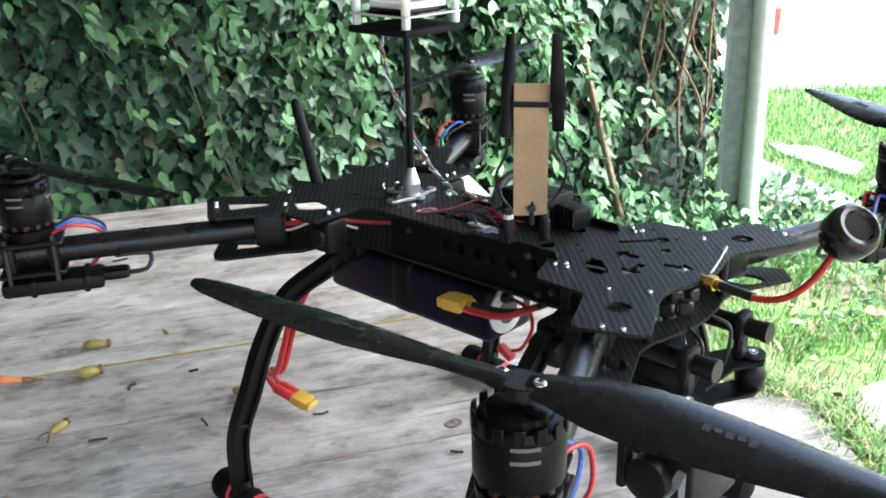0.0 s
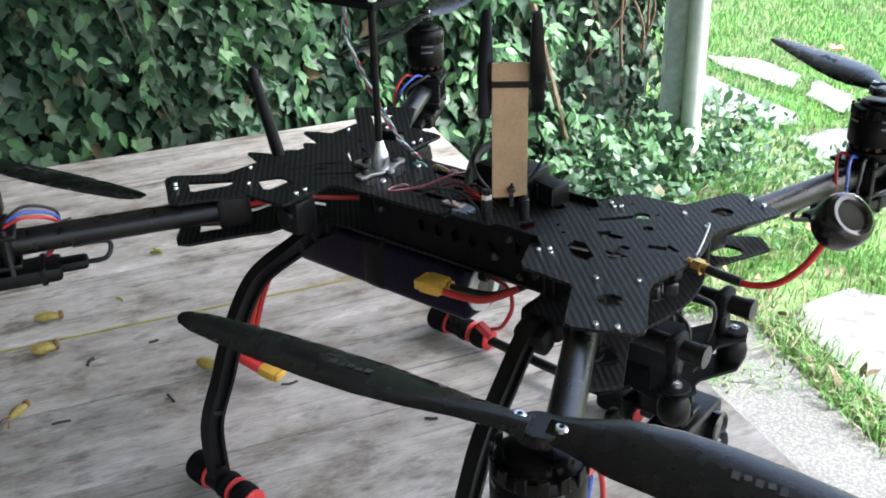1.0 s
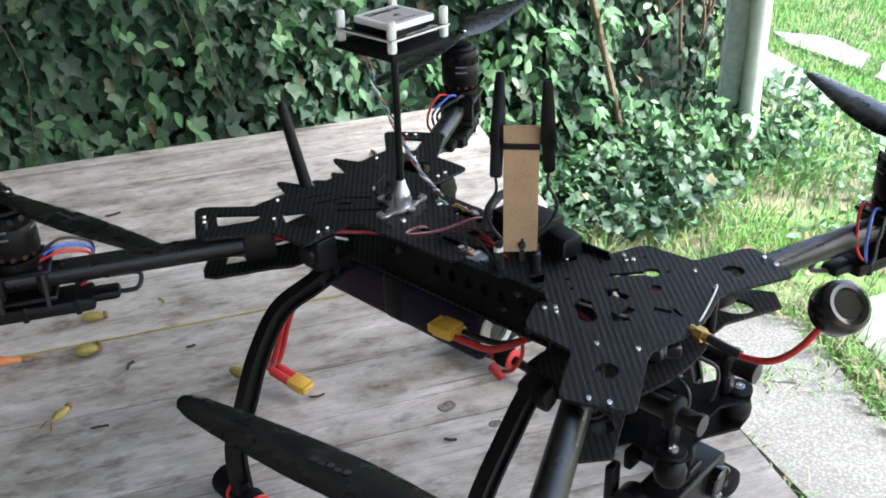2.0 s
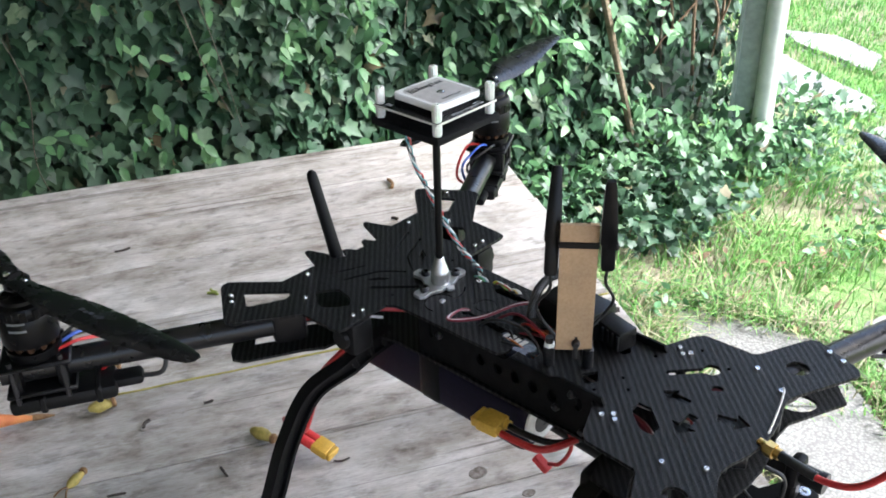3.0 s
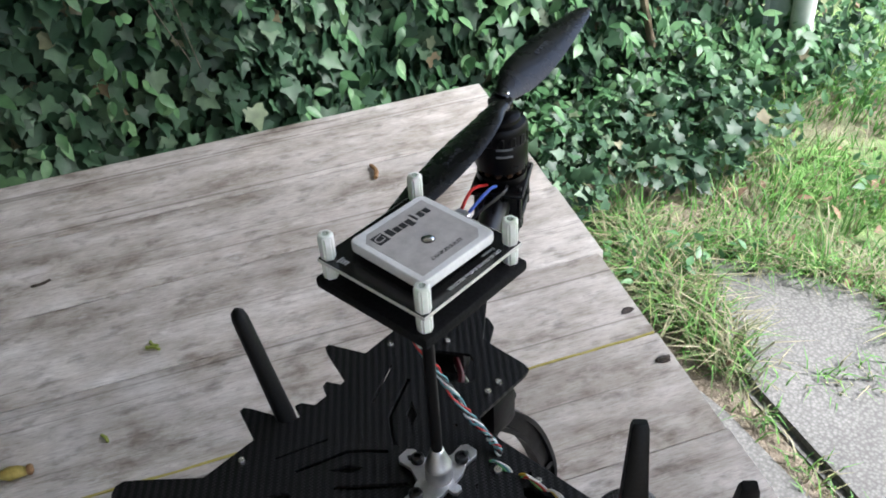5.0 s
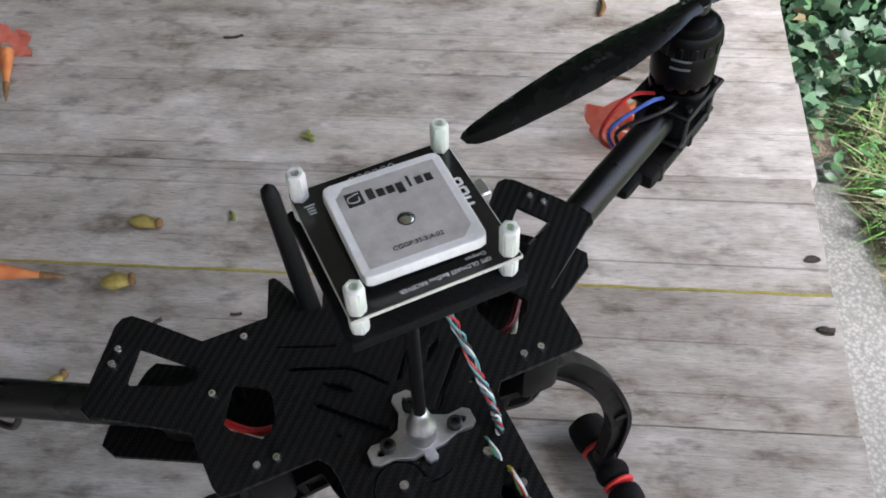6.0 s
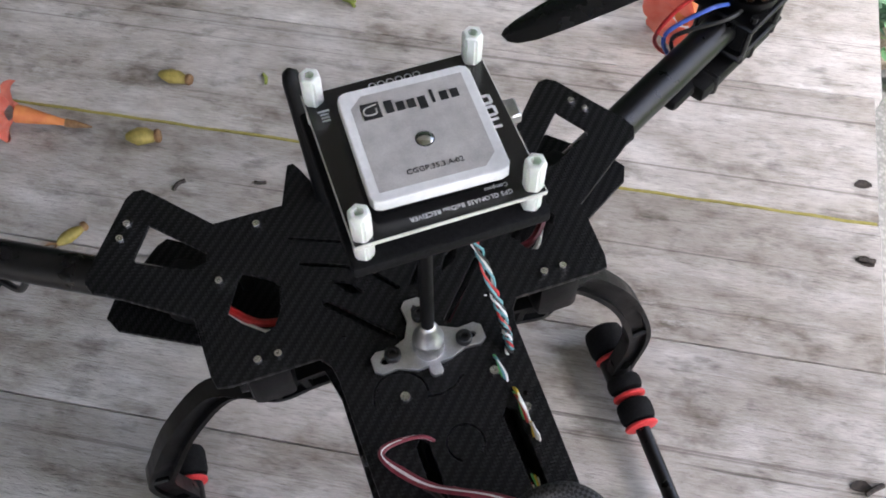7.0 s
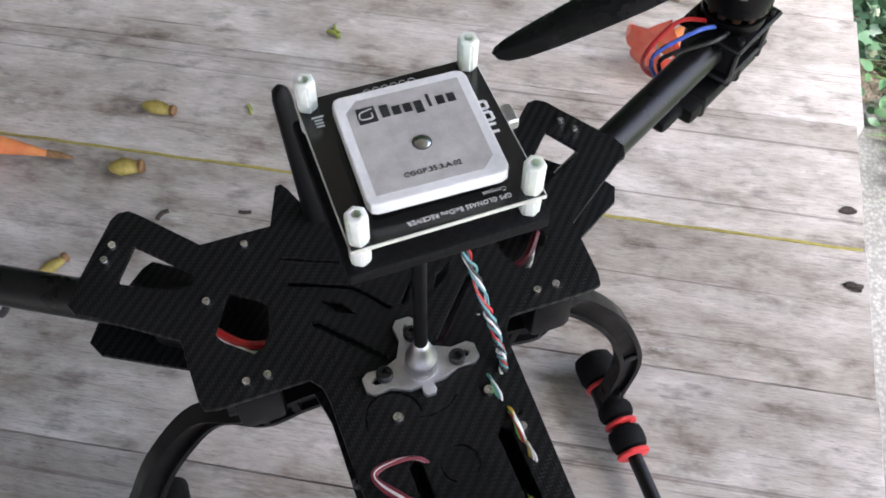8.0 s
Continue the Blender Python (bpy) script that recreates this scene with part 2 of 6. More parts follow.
M["bud"] = speckled("yellow_green_bud", (0.27, 0.22, 0.05), (0.40, 0.31, 0.08), 0.6, 260)
M["calyx"] = speckled("brown_calyx", (0.16, 0.08, 0.03), (0.26, 0.15, 0.06), 0.7, 300)
M["greenbit"] = speckled("green_bit", (0.22, 0.28, 0.05), (0.32, 0.36, 0.08), 0.6, 300)
M["bark"] = speckled("dark_debris", (0.03, 0.024, 0.02), (0.07, 0.055, 0.045), 0.85, 400)

# ground: soil with moss, mats of grass beyond
m, t, bs = mat("soil_and_turf", (0.1, 0.1, 0.05), 0.9, spec=0.2)
v = coords(t)
n1, n2, n3 = noise_tex(t, v, 3.0, 6), noise_tex(t, v, 40.0, 5), noise_tex(t, v, 260.0, 4)
turf = ramp(t, n2, [(0.3, (0.08, 0.23, 0.035)), (0.7, (0.15, 0.36, 0.06))])
soil = ramp(t, n2, [(0.3, (0.15, 0.12, 0.09)), (0.7, (0.33, 0.28, 0.22))])
sxyz = nd(t, "SeparateXYZ")
t.links.new(v, sxyz.inputs[0])
edge = nd(t, "Math")
edge.operation = "MULTIPLY_ADD"
t.links.new(n1, edge.inputs[0])
edge.inputs[1].default_value = 0.9
t.links.new(sxyz.outputs[1], edge.inputs[2])
span = nd(t, "MapRange")
t.links.new(edge.outputs[0], span.inputs[0])
span.inputs[1].default_value, span.inputs[2].default_value = 1.5, 1.85
patchy = mixc(t, ramp(t, n1, [(0.40, (0.95, 0.95, 0.95)), (0.60, (0.15, 0.15, 0.15))]), turf, soil)
c = mixc(t, span.outputs[0], soil, patchy)
c = mixc(t, 1.0, c, ramp(t, n3, [(0.3, (0.7, 0.7, 0.7)), (0.7, (1.2, 1.2, 1.2))]), "MULTIPLY")
t.links.new(c, bs.inputs["Base Color"])
bump(t, bs, n3, 0.01, 0.8)
M["ground"] = m

# washed-pebble concrete
m, t, bs = mat("pebble_concrete", (0.45, 0.43, 0.4), 0.85, spec=0.3)
v = coords(t)
vo = nd(t, "TexVoronoi", Scale=210.0)
t.links.new(v, vo.inputs["Vector"])
peb = ramp(t, vo.outputs["Distance"], [(0.25, (0.20, 0.197, 0.194)), (0.65, (0.135, 0.133, 0.130))])
hue = mixc(t, 1.0, peb, ramp(t, vo.outputs["Color"], [(0.1, (0.84, 0.84, 0.835)), (0.9, (1.10, 1.09, 1.08))]), "MULTIPLY")
big = ramp(t, noise_tex(t, v, 5, 5), [(0.3, (0.8, 0.8, 0.78)), (0.7, (1.08, 1.08, 1.06))])
t.links.new(mixc(t, 1.0, hue, big, "MULTIPLY"), bs.inputs["Base Color"])
bump(t, bs, vo.outputs["Distance"], 0.0014, 0.5)
M["pebble"] = m
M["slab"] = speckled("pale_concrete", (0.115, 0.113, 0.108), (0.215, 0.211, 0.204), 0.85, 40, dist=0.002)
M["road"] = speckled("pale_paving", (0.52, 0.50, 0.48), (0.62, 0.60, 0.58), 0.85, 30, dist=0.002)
M["wall"] = speckled("dark_green_fence_paint", (0.018, 0.028, 0.023), (0.035, 0.048, 0.040), 0.7, 60, dist=0.002)
M["post"] = speckled("grey_green_painted_post", (0.23, 0.28, 0.25), (0.33, 0.38, 0.35), 0.5, 60)
M["pipe"] = speckled("pale_grey_downpipe", (0.50, 0.54, 0.50), (0.60, 0.63, 0.59), 0.4, 50)
M["unseen_boards"] = speckled("unseen_shelter_boards", (0.26, 0.25, 0.23), (0.34, 0.33, 0.30), 0.8, 30)
M["redpaint"] = speckled("red_paint", (0.55, 0.04, 0.03), (0.65, 0.08, 0.06), 0.5, 30)
M["lens"] = speckled("lens_glass", (0.006, 0.006, 0.008), (0.01, 0.01, 0.012), 0.08, 300, dist=0)


# ---- mesh helpers ----
def finish(bm, smooth=True, angle=40):
    me = bpy.data.meshes.new("mesh")
    bmesh.ops.recalc_face_normals(bm, faces=bm.faces)
    lim = radians(angle)
    for f in bm.faces:
        f.smooth = smooth
    for e in bm.edges:
        e.smooth = len(e.link_faces) == 2 and e.calc_face_angle(0) < lim
    bm.to_mesh(me)
    bm.free()
    return me


def part(name, bm, material, parent=None, label="", smooth=True):
    """Links a bmesh (or a mesh) as one object under its thing or part."""
    me = bm if isinstance(bm, bpy.types.Mesh) else finish(bm, smooth)
    if not me.materials:
        me.materials.append(M[material])
    ob = new(name, me)
    ob.parent = parent
    if label:
        tagged(ob, label)
    return ob


def box(bm, c, s, rot=(0, 0, 0), bev=0.0, seg=2):
    r = bmesh.ops.create_cube(bm, size=1.0)
    vs = r["verts"]
    bmesh.ops.scale(bm, vec=s, verts=vs)
    if bev:
        es = list({e for v in vs for e in v.link_edges})
        o = bmesh.ops.bevel(bm, geom=es, offset=bev, segments=seg, affect="EDGES", profile=0.5)
        vs = list({v for f in o["faces"] for v in f.verts} | {v for v in vs if v.is_valid})
    m = Matrix.Translation(c) @ Euler([radians(a) for a in rot]).to_matrix().to_4x4()
    bmesh.ops.transform(bm, matrix=m, verts=vs)
    return bm


def rod(bm, p0, p1, r0, r1=None, seg=20, caps=True):
    p0, p1 = Vector(p0), Vector(p1)
    d = p1 - p0
    r = bmesh.ops.create_cone(bm, cap_ends=caps, segments=seg, radius1=r0, radius2=r0 if r1 is None else r1, depth=d.length)
    m = Matrix.Translation((p0 + p1) / 2) @ d.to_track_quat("Z", "Y").to_matrix().to_4x4()
    bmesh.ops.transform(bm, matrix=m, verts=r["verts"])
    return bm


def lathe(bm, base, axis, prof, seg=24):
    """A turned body: prof lists (height along axis, radius)."""
    q = Vector(axis).to_track_quat("Z", "Y").to_matrix().to_4x4()
    m = Matrix.Translation(base) @ q
    rings = []
    for h, r in prof:
        rings.append([bm.verts.new(m @ Vector((r * math.cos(a), r * math.sin(a), h))) for a in [2 * math.pi * i / seg for i in range(seg)]])
    for a, b in zip(rings, rings[1:]):
        for i in range(seg):
            bm.faces.new((a[i], a[(i + 1) % seg], b[(i + 1) % seg], b[i]))
    bm.faces.new(rings[0][::-1])
    bm.faces.new(rings[-1])
    return bm


def smooth_line(pts, n=8):
    """A line that glides through the points."""
    P = [Vector(p) for p in pts]
    P = [P[0] * 2 - P[1]] + P + [P[-1] * 2 - P[-2]]
    out = []
    for i in range(1, len(P) - 2):
        a, b, c, d = P[i - 1:i + 3]
        for k in range(n):
            u = k / n
            out.append(0.5 * ((2 * b) + (c - a) * u + (2 * a - 5 * b + 4 * c - d) * u * u + (3 * b - a - 3 * c + d) * u ** 3))
    return out + [P[-2]]


def sweep(bm, line, prof, up=(0, 0, 1), scale=None):
    """Carries a closed profile (side, up) along a line."""
    up, rings = Vector(up), []
    for i, p in enumerate(line):
        d = (line[min(i + 1, len(line) - 1)] - line[max(i - 1, 0)]).normalized()
        s = d.cross(up)
        s = s.normalized() if s.length > 1e-5 else Vector((1, 0, 0))
        w = s.cross(d).normalized()
        k = scale[i] if scale else 1
        rings.append([bm.verts.new(p + s * a * k + w * b * k) for a, b in prof])
    n = len(prof)
    for a, b in zip(rings, rings[1:]):
        for i in range(n):
            bm.faces.new((a[i], a[(i + 1) % n], b[(i + 1) % n], b[i]))
    bm.faces.new(rings[0][::-1])
    bm.faces.new(rings[-1])
    return bm


def ring_prof(r, n=8):
    return [(r * math.cos(2 * math.pi * i / n), r * math.sin(2 * math.pi * i / n)) for i in range(n)]


def cable(bm, pts, r, n=8, seg=7):
    line = smooth_line(pts, n)
    d = line[-1] - line[0]
    up = (0, 0, 1) if abs(d.z) < 0.9 * d.length else (1, 0, 0)
    return sweep(bm, line, ring_prof(r, seg), up)


def sheet(outline, holes, z, thick, bev=0.0002):
    """A flat plate cut to an outline with holes, its top at z."""
    cu = bpy.data.curves.new("cut", "CURVE")
    cu.dimensions, cu.fill_mode, cu.extrude, cu.bevel_depth, cu.bevel_resolution = "2D", "BOTH", thick / 2 - bev, bev, 1
    for loop in [outline] + list(holes):
        s = cu.splines.new("POLY")
        s.points.add(len(loop) - 1)
        for pt, (x, y) in zip(s.points, loop):
            pt.co = (x, y, 0, 1)
        s.use_cyclic_u = True
    ob = bpy.data.objects.new("cut", cu)
    me = bpy.data.meshes.new_from_object(ob)
    bpy.data.objects.remove(ob)
    me.transform(Matrix.Translation((0, 0, z - thick / 2)))
    me.materials.clear()
    w = bmesh.new()
    w.from_mesh(me)
    bmesh.ops.remove_doubles(w, verts=w.verts, dist=0.000004)
    lim = radians(35)
    for e in w.edges:
        e.smooth = len(e.link_faces) == 2 and e.calc_face_angle(0) < lim
    w.to_mesh(me)
    w.free()
    return me


def mirrored(half):
    return list(half) + [(x, -y) for x, y in reversed(half)]


def circle(x, y, r, n=14, sx=1.0, rot=0.0):
    out = []
    for i in range(n):
        a = 2 * math.pi * i / n
        u, v = r * sx * math.cos(a), r * math.sin(a)
        out.append((x + u * math.cos(rot) - v * math.sin(rot), y + u * math.sin(rot) + v * math.cos(rot)))
    return out


def slot(x0, y0, x1, y1, w):
    d = Vector((x1 - x0, y1 - y0)).normalized()
    n = Vector((-d.y, d.x)) * w / 2
    return [(x0 + n.x, y0 + n.y), (x0 - d.x * w / 2, y0 - d.y * w / 2), (x0 - n.x, y0 - n.y), (x1 - n.x, y1 - n.y), (x1 + d.x * w / 2, y1 + d.y * w / 2), (x1 + n.x, y1 + n.y)]


def keyhole(x0, y0, x1, y1, w, r):
    """A narrow slot that opens into a round hole."""
    d = Vector((x1 - x0, y1 - y0)).normalized()
    n = Vector((-d.y, d.x)) * w / 2
    a0, phi = math.atan2(d.y, d.x) + math.pi, math.asin(w / 2 / r)
    out = [(x0 + n.x, y0 + n.y), (x0 - d.x * w / 2, y0 - d.y * w / 2), (x0 - n.x, y0 - n.y)]
    for i in range(13):
        a = a0 + phi + (2 * math.pi - 2 * phi) * i / 12
        out.append((x1 + r * math.cos(a), y1 + r * math.sin(a)))
    return out


def arrow(x, y, s, rot):
    pts = [(1, 0), (0.1, 0.75), (0.1, 0.3), (-1, 0.3), (-1, -0.3), (0.1, -0.3), (0.1, -0.75)]
    c, n = math.cos(rot), math.sin(rot)
    return [(x + s * (u * c - v * n), y + s * (u * n + v * c)) for u, v in pts]


def lettering(txt, size, m, material, parent, name="lettering"):
    cu = bpy.data.curves.new("type", "FONT")
    cu.body, cu.size, cu.align_x, cu.align_y, cu.extrude, cu.resolution_u = txt, size, "CENTER", "CENTER", 0.00006, 2
    ob = bpy.data.objects.new("type", cu)
    me = bpy.data.meshes.new_from_object(ob)
    bpy.data.objects.remove(ob)
    me.transform(m)
    me.materials.clear()
    return part(name, me, material, parent)


# ---- the setting ----
GZ = -0.475


def flat(name, pts, z, material, label, category, depth=0.0):
    bm = bmesh.new()
    f = bm.faces.new([bm.verts.new((x, y, z)) for x, y in pts])
    if depth:
        r = bmesh.ops.extrude_face_region(bm, geom=[f])
        bmesh.ops.translate(bm, vec=(0, 0, -depth), verts=[v for v in r["geom"] if isinstance(v, bmesh.types.BMVert)])
        top = [e for e in bm.edges if all(abs(v.co.z - z) < 1e-6 for v in e.verts)]
        bmesh.ops.bevel(bm, geom=top, offset=min(0.012, depth * 0.4), segments=2, affect="EDGES")
    return tagged(part(name, bm, material), label, category, kind="structure")


bm = bmesh.new()
bmesh.ops.create_grid(bm, x_segments=120, y_segments=120, size=60)
for v in bm.verts:
    r = v.co.length
    v.co.z = GZ + 0.012 * noise.noise(v.co * 0.9) if r < 20 else GZ
tagged(part("ground", bm, "ground"), "trodden soil and turf with moss and dead leaves", "ground", kind="structure")

WALL_A, WALL_B = Vector((-2.428, -2.918)), Vector((-0.693, 1.771))
WU = (WALL_B - WALL_A).normalized()
WN = Vector((WU.y, -WU.x))


def wall_slab(name, a, b, z0, z1, thick, material, label):
    a, b = Vector(a), Vector(b)
    u = (b - a).normalized()
    c = (a + b) / 2
    bm = bmesh.new()
    box(bm, (c.x, c.y, (z0 + z1) / 2), ((b - a).length, thick, z1 - z0), (0, 0, math.degrees(math.atan2(u.y, u.x))), 0.004, 1)
    return tagged(part(name, bm, material), label, "wall", kind="structure")


fence = wall_slab("wall_west", WALL_A - WN * 0.05, WALL_A + WU * 4.90 - WN * 0.05, GZ, 1.49, 0.06, "wall", "dark green painted board wall overgrown with ivy")
# Unseen wall, added to close the place and cut light on the left ivy.
wall_slab("wall_south", (-2.3, -2.3), (2.4, -2.3), GZ, 1.84, 0.1, "unseen_boards", "unseen plain wall added to close the shelter and darken its left")
# Unseen roof; its edges are set to keep direct sun off the table.
wall_slab("ceiling", (-2.75, -1.26), (2.5, -1.26), 1.85, 1.93, 5.56, "unseen_boards", "unseen boarded roof, its edges set to shade the table")
bpy.data.objects["ceiling"]["category"] = "ceiling"

# paving
flat("paving_slab", [(-0.50, 0.80), (-0.44, 0.755), (-0.26, 0.690), (-0.16, 0.672), (0.10, 0.585), (0.9, 0.05), (0.75, -0.45), (-0.45, 0.30)], GZ + 0.014, "pebble", "grey washed-pebble concrete strip along the table's end", "paving", 0.05)
flat("paving_slab", [(-0.36, 0.925), (-0.23, 0.985), (-0.115, 1.015), (0.04, 0.90), (0.14, 0.84), (1.25, 0.12), (0.92, 0.07), (0.11, 0.605), (-0.15, 0.715), (-0.27, 0.79)], GZ + 0.015, "pebble", "grey washed-pebble concrete slab with grassy joints", "paving", 0.05)
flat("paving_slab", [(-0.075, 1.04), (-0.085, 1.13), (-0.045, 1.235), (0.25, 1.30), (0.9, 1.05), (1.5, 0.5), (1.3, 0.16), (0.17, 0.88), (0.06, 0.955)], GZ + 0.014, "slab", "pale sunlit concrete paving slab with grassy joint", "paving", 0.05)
FLAGS = (
    [(-0.98, 2.26), (-0.86, 2.06), (-0.76, 1.93), (-0.66, 1.88), (-0.52, 1.90), (-0.435, 1.97), (-0.485, 2.06), (-0.66, 2.115), (-0.83, 2.20)],
    [(-0.425, 1.865), (-0.395, 1.975), (-0.33, 2.05), (-0.25, 1.99), (-0.215, 1.90), (-0.28, 1.785), (-0.33, 1.775)],
    [(-0.96, 2.37), (-0.78, 2.43), (-0.60, 2.37), (-0.56, 2.21), (-0.67, 2.235), (-0.84, 2.285)],
    [(-0.575, 2.36), (-0.42, 2.28), (-0.35, 2.15), (-0.41, 2.105), (-0.535, 2.19)],
    [(-0.385, 2.27), (-0.20, 2.24), (-0.02, 2.09), (0.02, 1.93), (-0.13, 1.99), (-0.315, 2.12)],
)
for pts in FLAGS:
    random.seed(int(pts[0][0] * 1000))
    loop = []
    for (xa, ya), (xb, yb) in zip(pts, pts[1:] + pts[:1]):
        for u in (0.0, 0.33, 0.66):
            loop.append((xa + (xb - xa) * u + random.uniform(-0.008, 0.008), ya + (yb - ya) * u + random.uniform(-0.008, 0.008)))
    flat("stepping_stone", loop, GZ + 0.012, "slab", "pale worn flagstone sunk in the grass", "paving", 0.05)
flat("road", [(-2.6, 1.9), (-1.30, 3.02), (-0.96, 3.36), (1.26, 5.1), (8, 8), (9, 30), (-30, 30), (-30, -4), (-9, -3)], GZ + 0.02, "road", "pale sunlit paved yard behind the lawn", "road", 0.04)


def red_post(x, y, lean):
    bm = bmesh.new()
    rod(bm, (x, y, GZ), (x + lean, y, GZ + 1.4), 0.02, 0.02, 16)
    return tagged(part("play_frame_leg", bm, "redpaint"), "red painted slanting metal pole in the yard", "pole", "red poles in the yard")


red_post(-1.016, 3.867, -0.54)
red_post(-0.935, 3.98, -0.41)
bm = bmesh.new()
box(bm, (-1.83, 4.02, GZ + 0.085), (0.13, 0.11, 0.13), (0, 0, 20), 0.012)
tagged(part("storage_box", bm, "redpaint"), "small faded red box in the yard", "box")

# corner post with its downpipe
PX, PY = -0.552, 1.474
corner_post = tagged(new("corner_post"), "grey-green painted steel post of the shelter, ivy at its foot", "post")
corner_post.matrix_world = Matrix(((1, 0, -0.045, PX), (0, 1, -0.026, PY), (0, 0, 1, GZ), (0, 0, 0, 1))) @ pose(0, 0, 0, 0, 0, 22)
bm = bmesh.new()
hp = [(-0.032, -0.032), (0.032, -0.032), (0.032, -0.024), (0.006, -0.024), (0.006, 0.024), (0.032, 0.024), (0.032, 0.032), (-0.032, 0.032), (-0.032, 0.024), (-0.006, 0.024), (-0.006, -0.024), (-0.032, -0.024)]
sweep(bm, [Vector((0, 0, 0)), Vector((0, 0, 2.32))], [(a * 0.66, b * 0.95) for a, b in hp], (1, 0, 0))
part("post", bm, "post", corner_post)
bm = bmesh.new()
rod(bm, (0.040, -0.008, 0), (0.040, -0.008, 2.32), 0.0215, 0.0215, 24)
for z in (0.9, 1.9):
    rod(bm, (0.040, -0.008, z), (0.040, -0.008, z + 0.025), 0.025, 0.025, 24)
part("downpipe", bm, "pipe", corner_post, "pale grey round downpipe")

# ---- table ----
TC, TANG = Vector((-0.452, 0.518)), math.degrees(math.atan2(-0.889, -0.458))
table = tagged(new("table"), "large weathered grey wooden board table outdoors", "table")
table.matrix_world = pose(TC.x, TC.y, 0, 0, 0, TANG)
PW, PL = 0.104, 1.75
random.seed(4)
prof_cache = []
for i in range(11):
    bm = bmesh.new()
    w = PW - 0.0007
    over = random.uniform(-0.003, 0.003)
    box(bm, (PL / 2 + 0.006 + over, 0, -0.016), (PL, w, 0.032), (0, 0, 0), 0.0010, 2)
    pl = part("plank", bm, "wood", table)
    pl.location = (0, (i + 0.5) * PW, random.uniform(-0.0007, 0.0))
bm = bmesh.new()
for a, b, s in (((0.04, 0.03), 0.0, 0), ):
    for x in (0.12, 0.9, 1.63):
        box(bm, (x, 0.572, -0.062), (0.045, 1.08, 0.058), (0, 0, 0), 0.003, 1)
part("crossbeam", bm, "wood", table)
for x in (0.14, 1.6):
    for y in (0.09, 1.05):
        bm = bmesh.new()
        box(bm, (x, y, (GZ - 0.085) / 2 + 0.002), (0.07, 0.07, -GZ - 0.085), (0, 0, 0), 0.004, 1)
        part("leg", bm, "wood", table)
bm = bmesh.new()
random.seed(8)
seam = [Vector((0.010 + 0.02 * k, 4 * PW + random.uniform(-0.0006, 0.0006), 0.0002)) for k in range(60)]
sweep(bm, seam, [(-0.0011, -0.003), (0.0011, -0.003), (0.0009, 0.0), (-0.0009, 0.0)], (0, 0, 1), [random.uniform(0.75, 1.15) for _ in seam])
part("joint_filler", bm, "twine", table, "yellow line of filler in one joint")
for x, y, a in ((0.0185, 0.386, 8), (0.0180, 0.4446, -14), (0.0235, 0.591, 5)):
    bm = bmesh.new()
    lathe(bm, (0, 0, -0.0008), (0, 0, 1), [(0, 0.0034), (0.0011, 0.0034), (0.0012, 0.0026), (0.0007, 0.0012)], 12)
    for v in bm.verts:
        v.co.x *= 1.7 + 0.3 * math.sin(900 * v.co.y)
    bm.transform(pose(x, y, 0, 0, 0, a))
    part("knot", bm, "bark", table, "dark worn knot at the board's end")

tinv = table.matrix_world.inverted()
for x, y, r in ((-0.011, 0.047, 0.0055), (0.032, 0.059, 0.0036)):
    p = tinv @ Vector((x, y, 0))
    bm = bmesh.new()
    lathe(bm, (0, 0, -0.0012), (0, 0, 1), [(0, r), (0.0012, r), (0.0015, r * 0.86), (0.0011, r * 0.74), (0.0010, r * 0.5), (0.0014, r * 0.36), (0.0012, r * 0.1)], 18)
    for v in bm.verts:
        v.co.x *= 1.5
        v.co += Vector((1, 0.6, 0)) * 0.18 * r * noise.noise(v.co * 300 + Vector((x * 90, 0, 0)))
    bm.transform(pose(p.x, p.y, 0.0002, 0, 0, 700 * x % 40 - 20))
    part("knot", bm, "knotwood", table, "round grey-brown knot in the board")

# ---- quadcopter ----
quad = tagged(new("quadcopter"), "black carbon-fibre quadcopter with landing skids standing on the table", "drone")
quad.matrix_world = pose(0, 0, 0.2105) @ pose(0, 0, 0, 0, 0, 2.7) @ pose(0, 0, 0, 0, -1.9, 0) @ pose(0, 0, 0, -1.8, 0, 0)
QI = quad.matrix_world.inverted()


def onto_table(x, y, z):
    """The place in the drone's own axes of a point of the world."""
    return QI @ Vector((x, y, z))


def screw(x, y, z, parent, r=0.0024, material="steel"):
    bm = bmesh.new()
    lathe(bm, (x, y, z - 0.001), (0, 0, 1), [(0, r), (0.0018, r), (0.0026, r * 0.8), (0.0026, r * 0.45), (0.0013, r * 0.4)], 10)
    return part("screw", bm, material, parent)


rear_half = [(-0.075, 0.004), (-0.081, 0.007), (-0.082, 0.010), (-0.075, 0.013), (-0.0755, 0.0165), (-0.097, 0.0245), (-0.100, 0.0262), (-0.100, 0.0285), (-0.081, 0.0355),
             (-0.0815, 0.064), (-0.103, 0.083), (-0.1075, 0.0875), (-0.1080, 0.0915), (-0.1055, 0.0950), (-0.076, 0.1145), (-0.071, 0.1165), (-0.066, 0.1145), (-0.064, 0.110), (-0.042, 0.0795),
             (-0.016, 0.0785), (-0.0115, 0.0772), (-0.0105, 0.073), (-0.0105, 0.039), (-0.006, 0.0355), (0.0, 0.0345), (0.074, 0.0325), (0.078, 0.029)]
win = [(-0.090, 0.0885), (-0.0885, 0.0868), (-0.069, 0.0685), (-0.0645, 0.0705), (-0.0635, 0.077), (-0.0735, 0.0965), (-0.0755, 0.0972), (-0.078, 0.0960)]
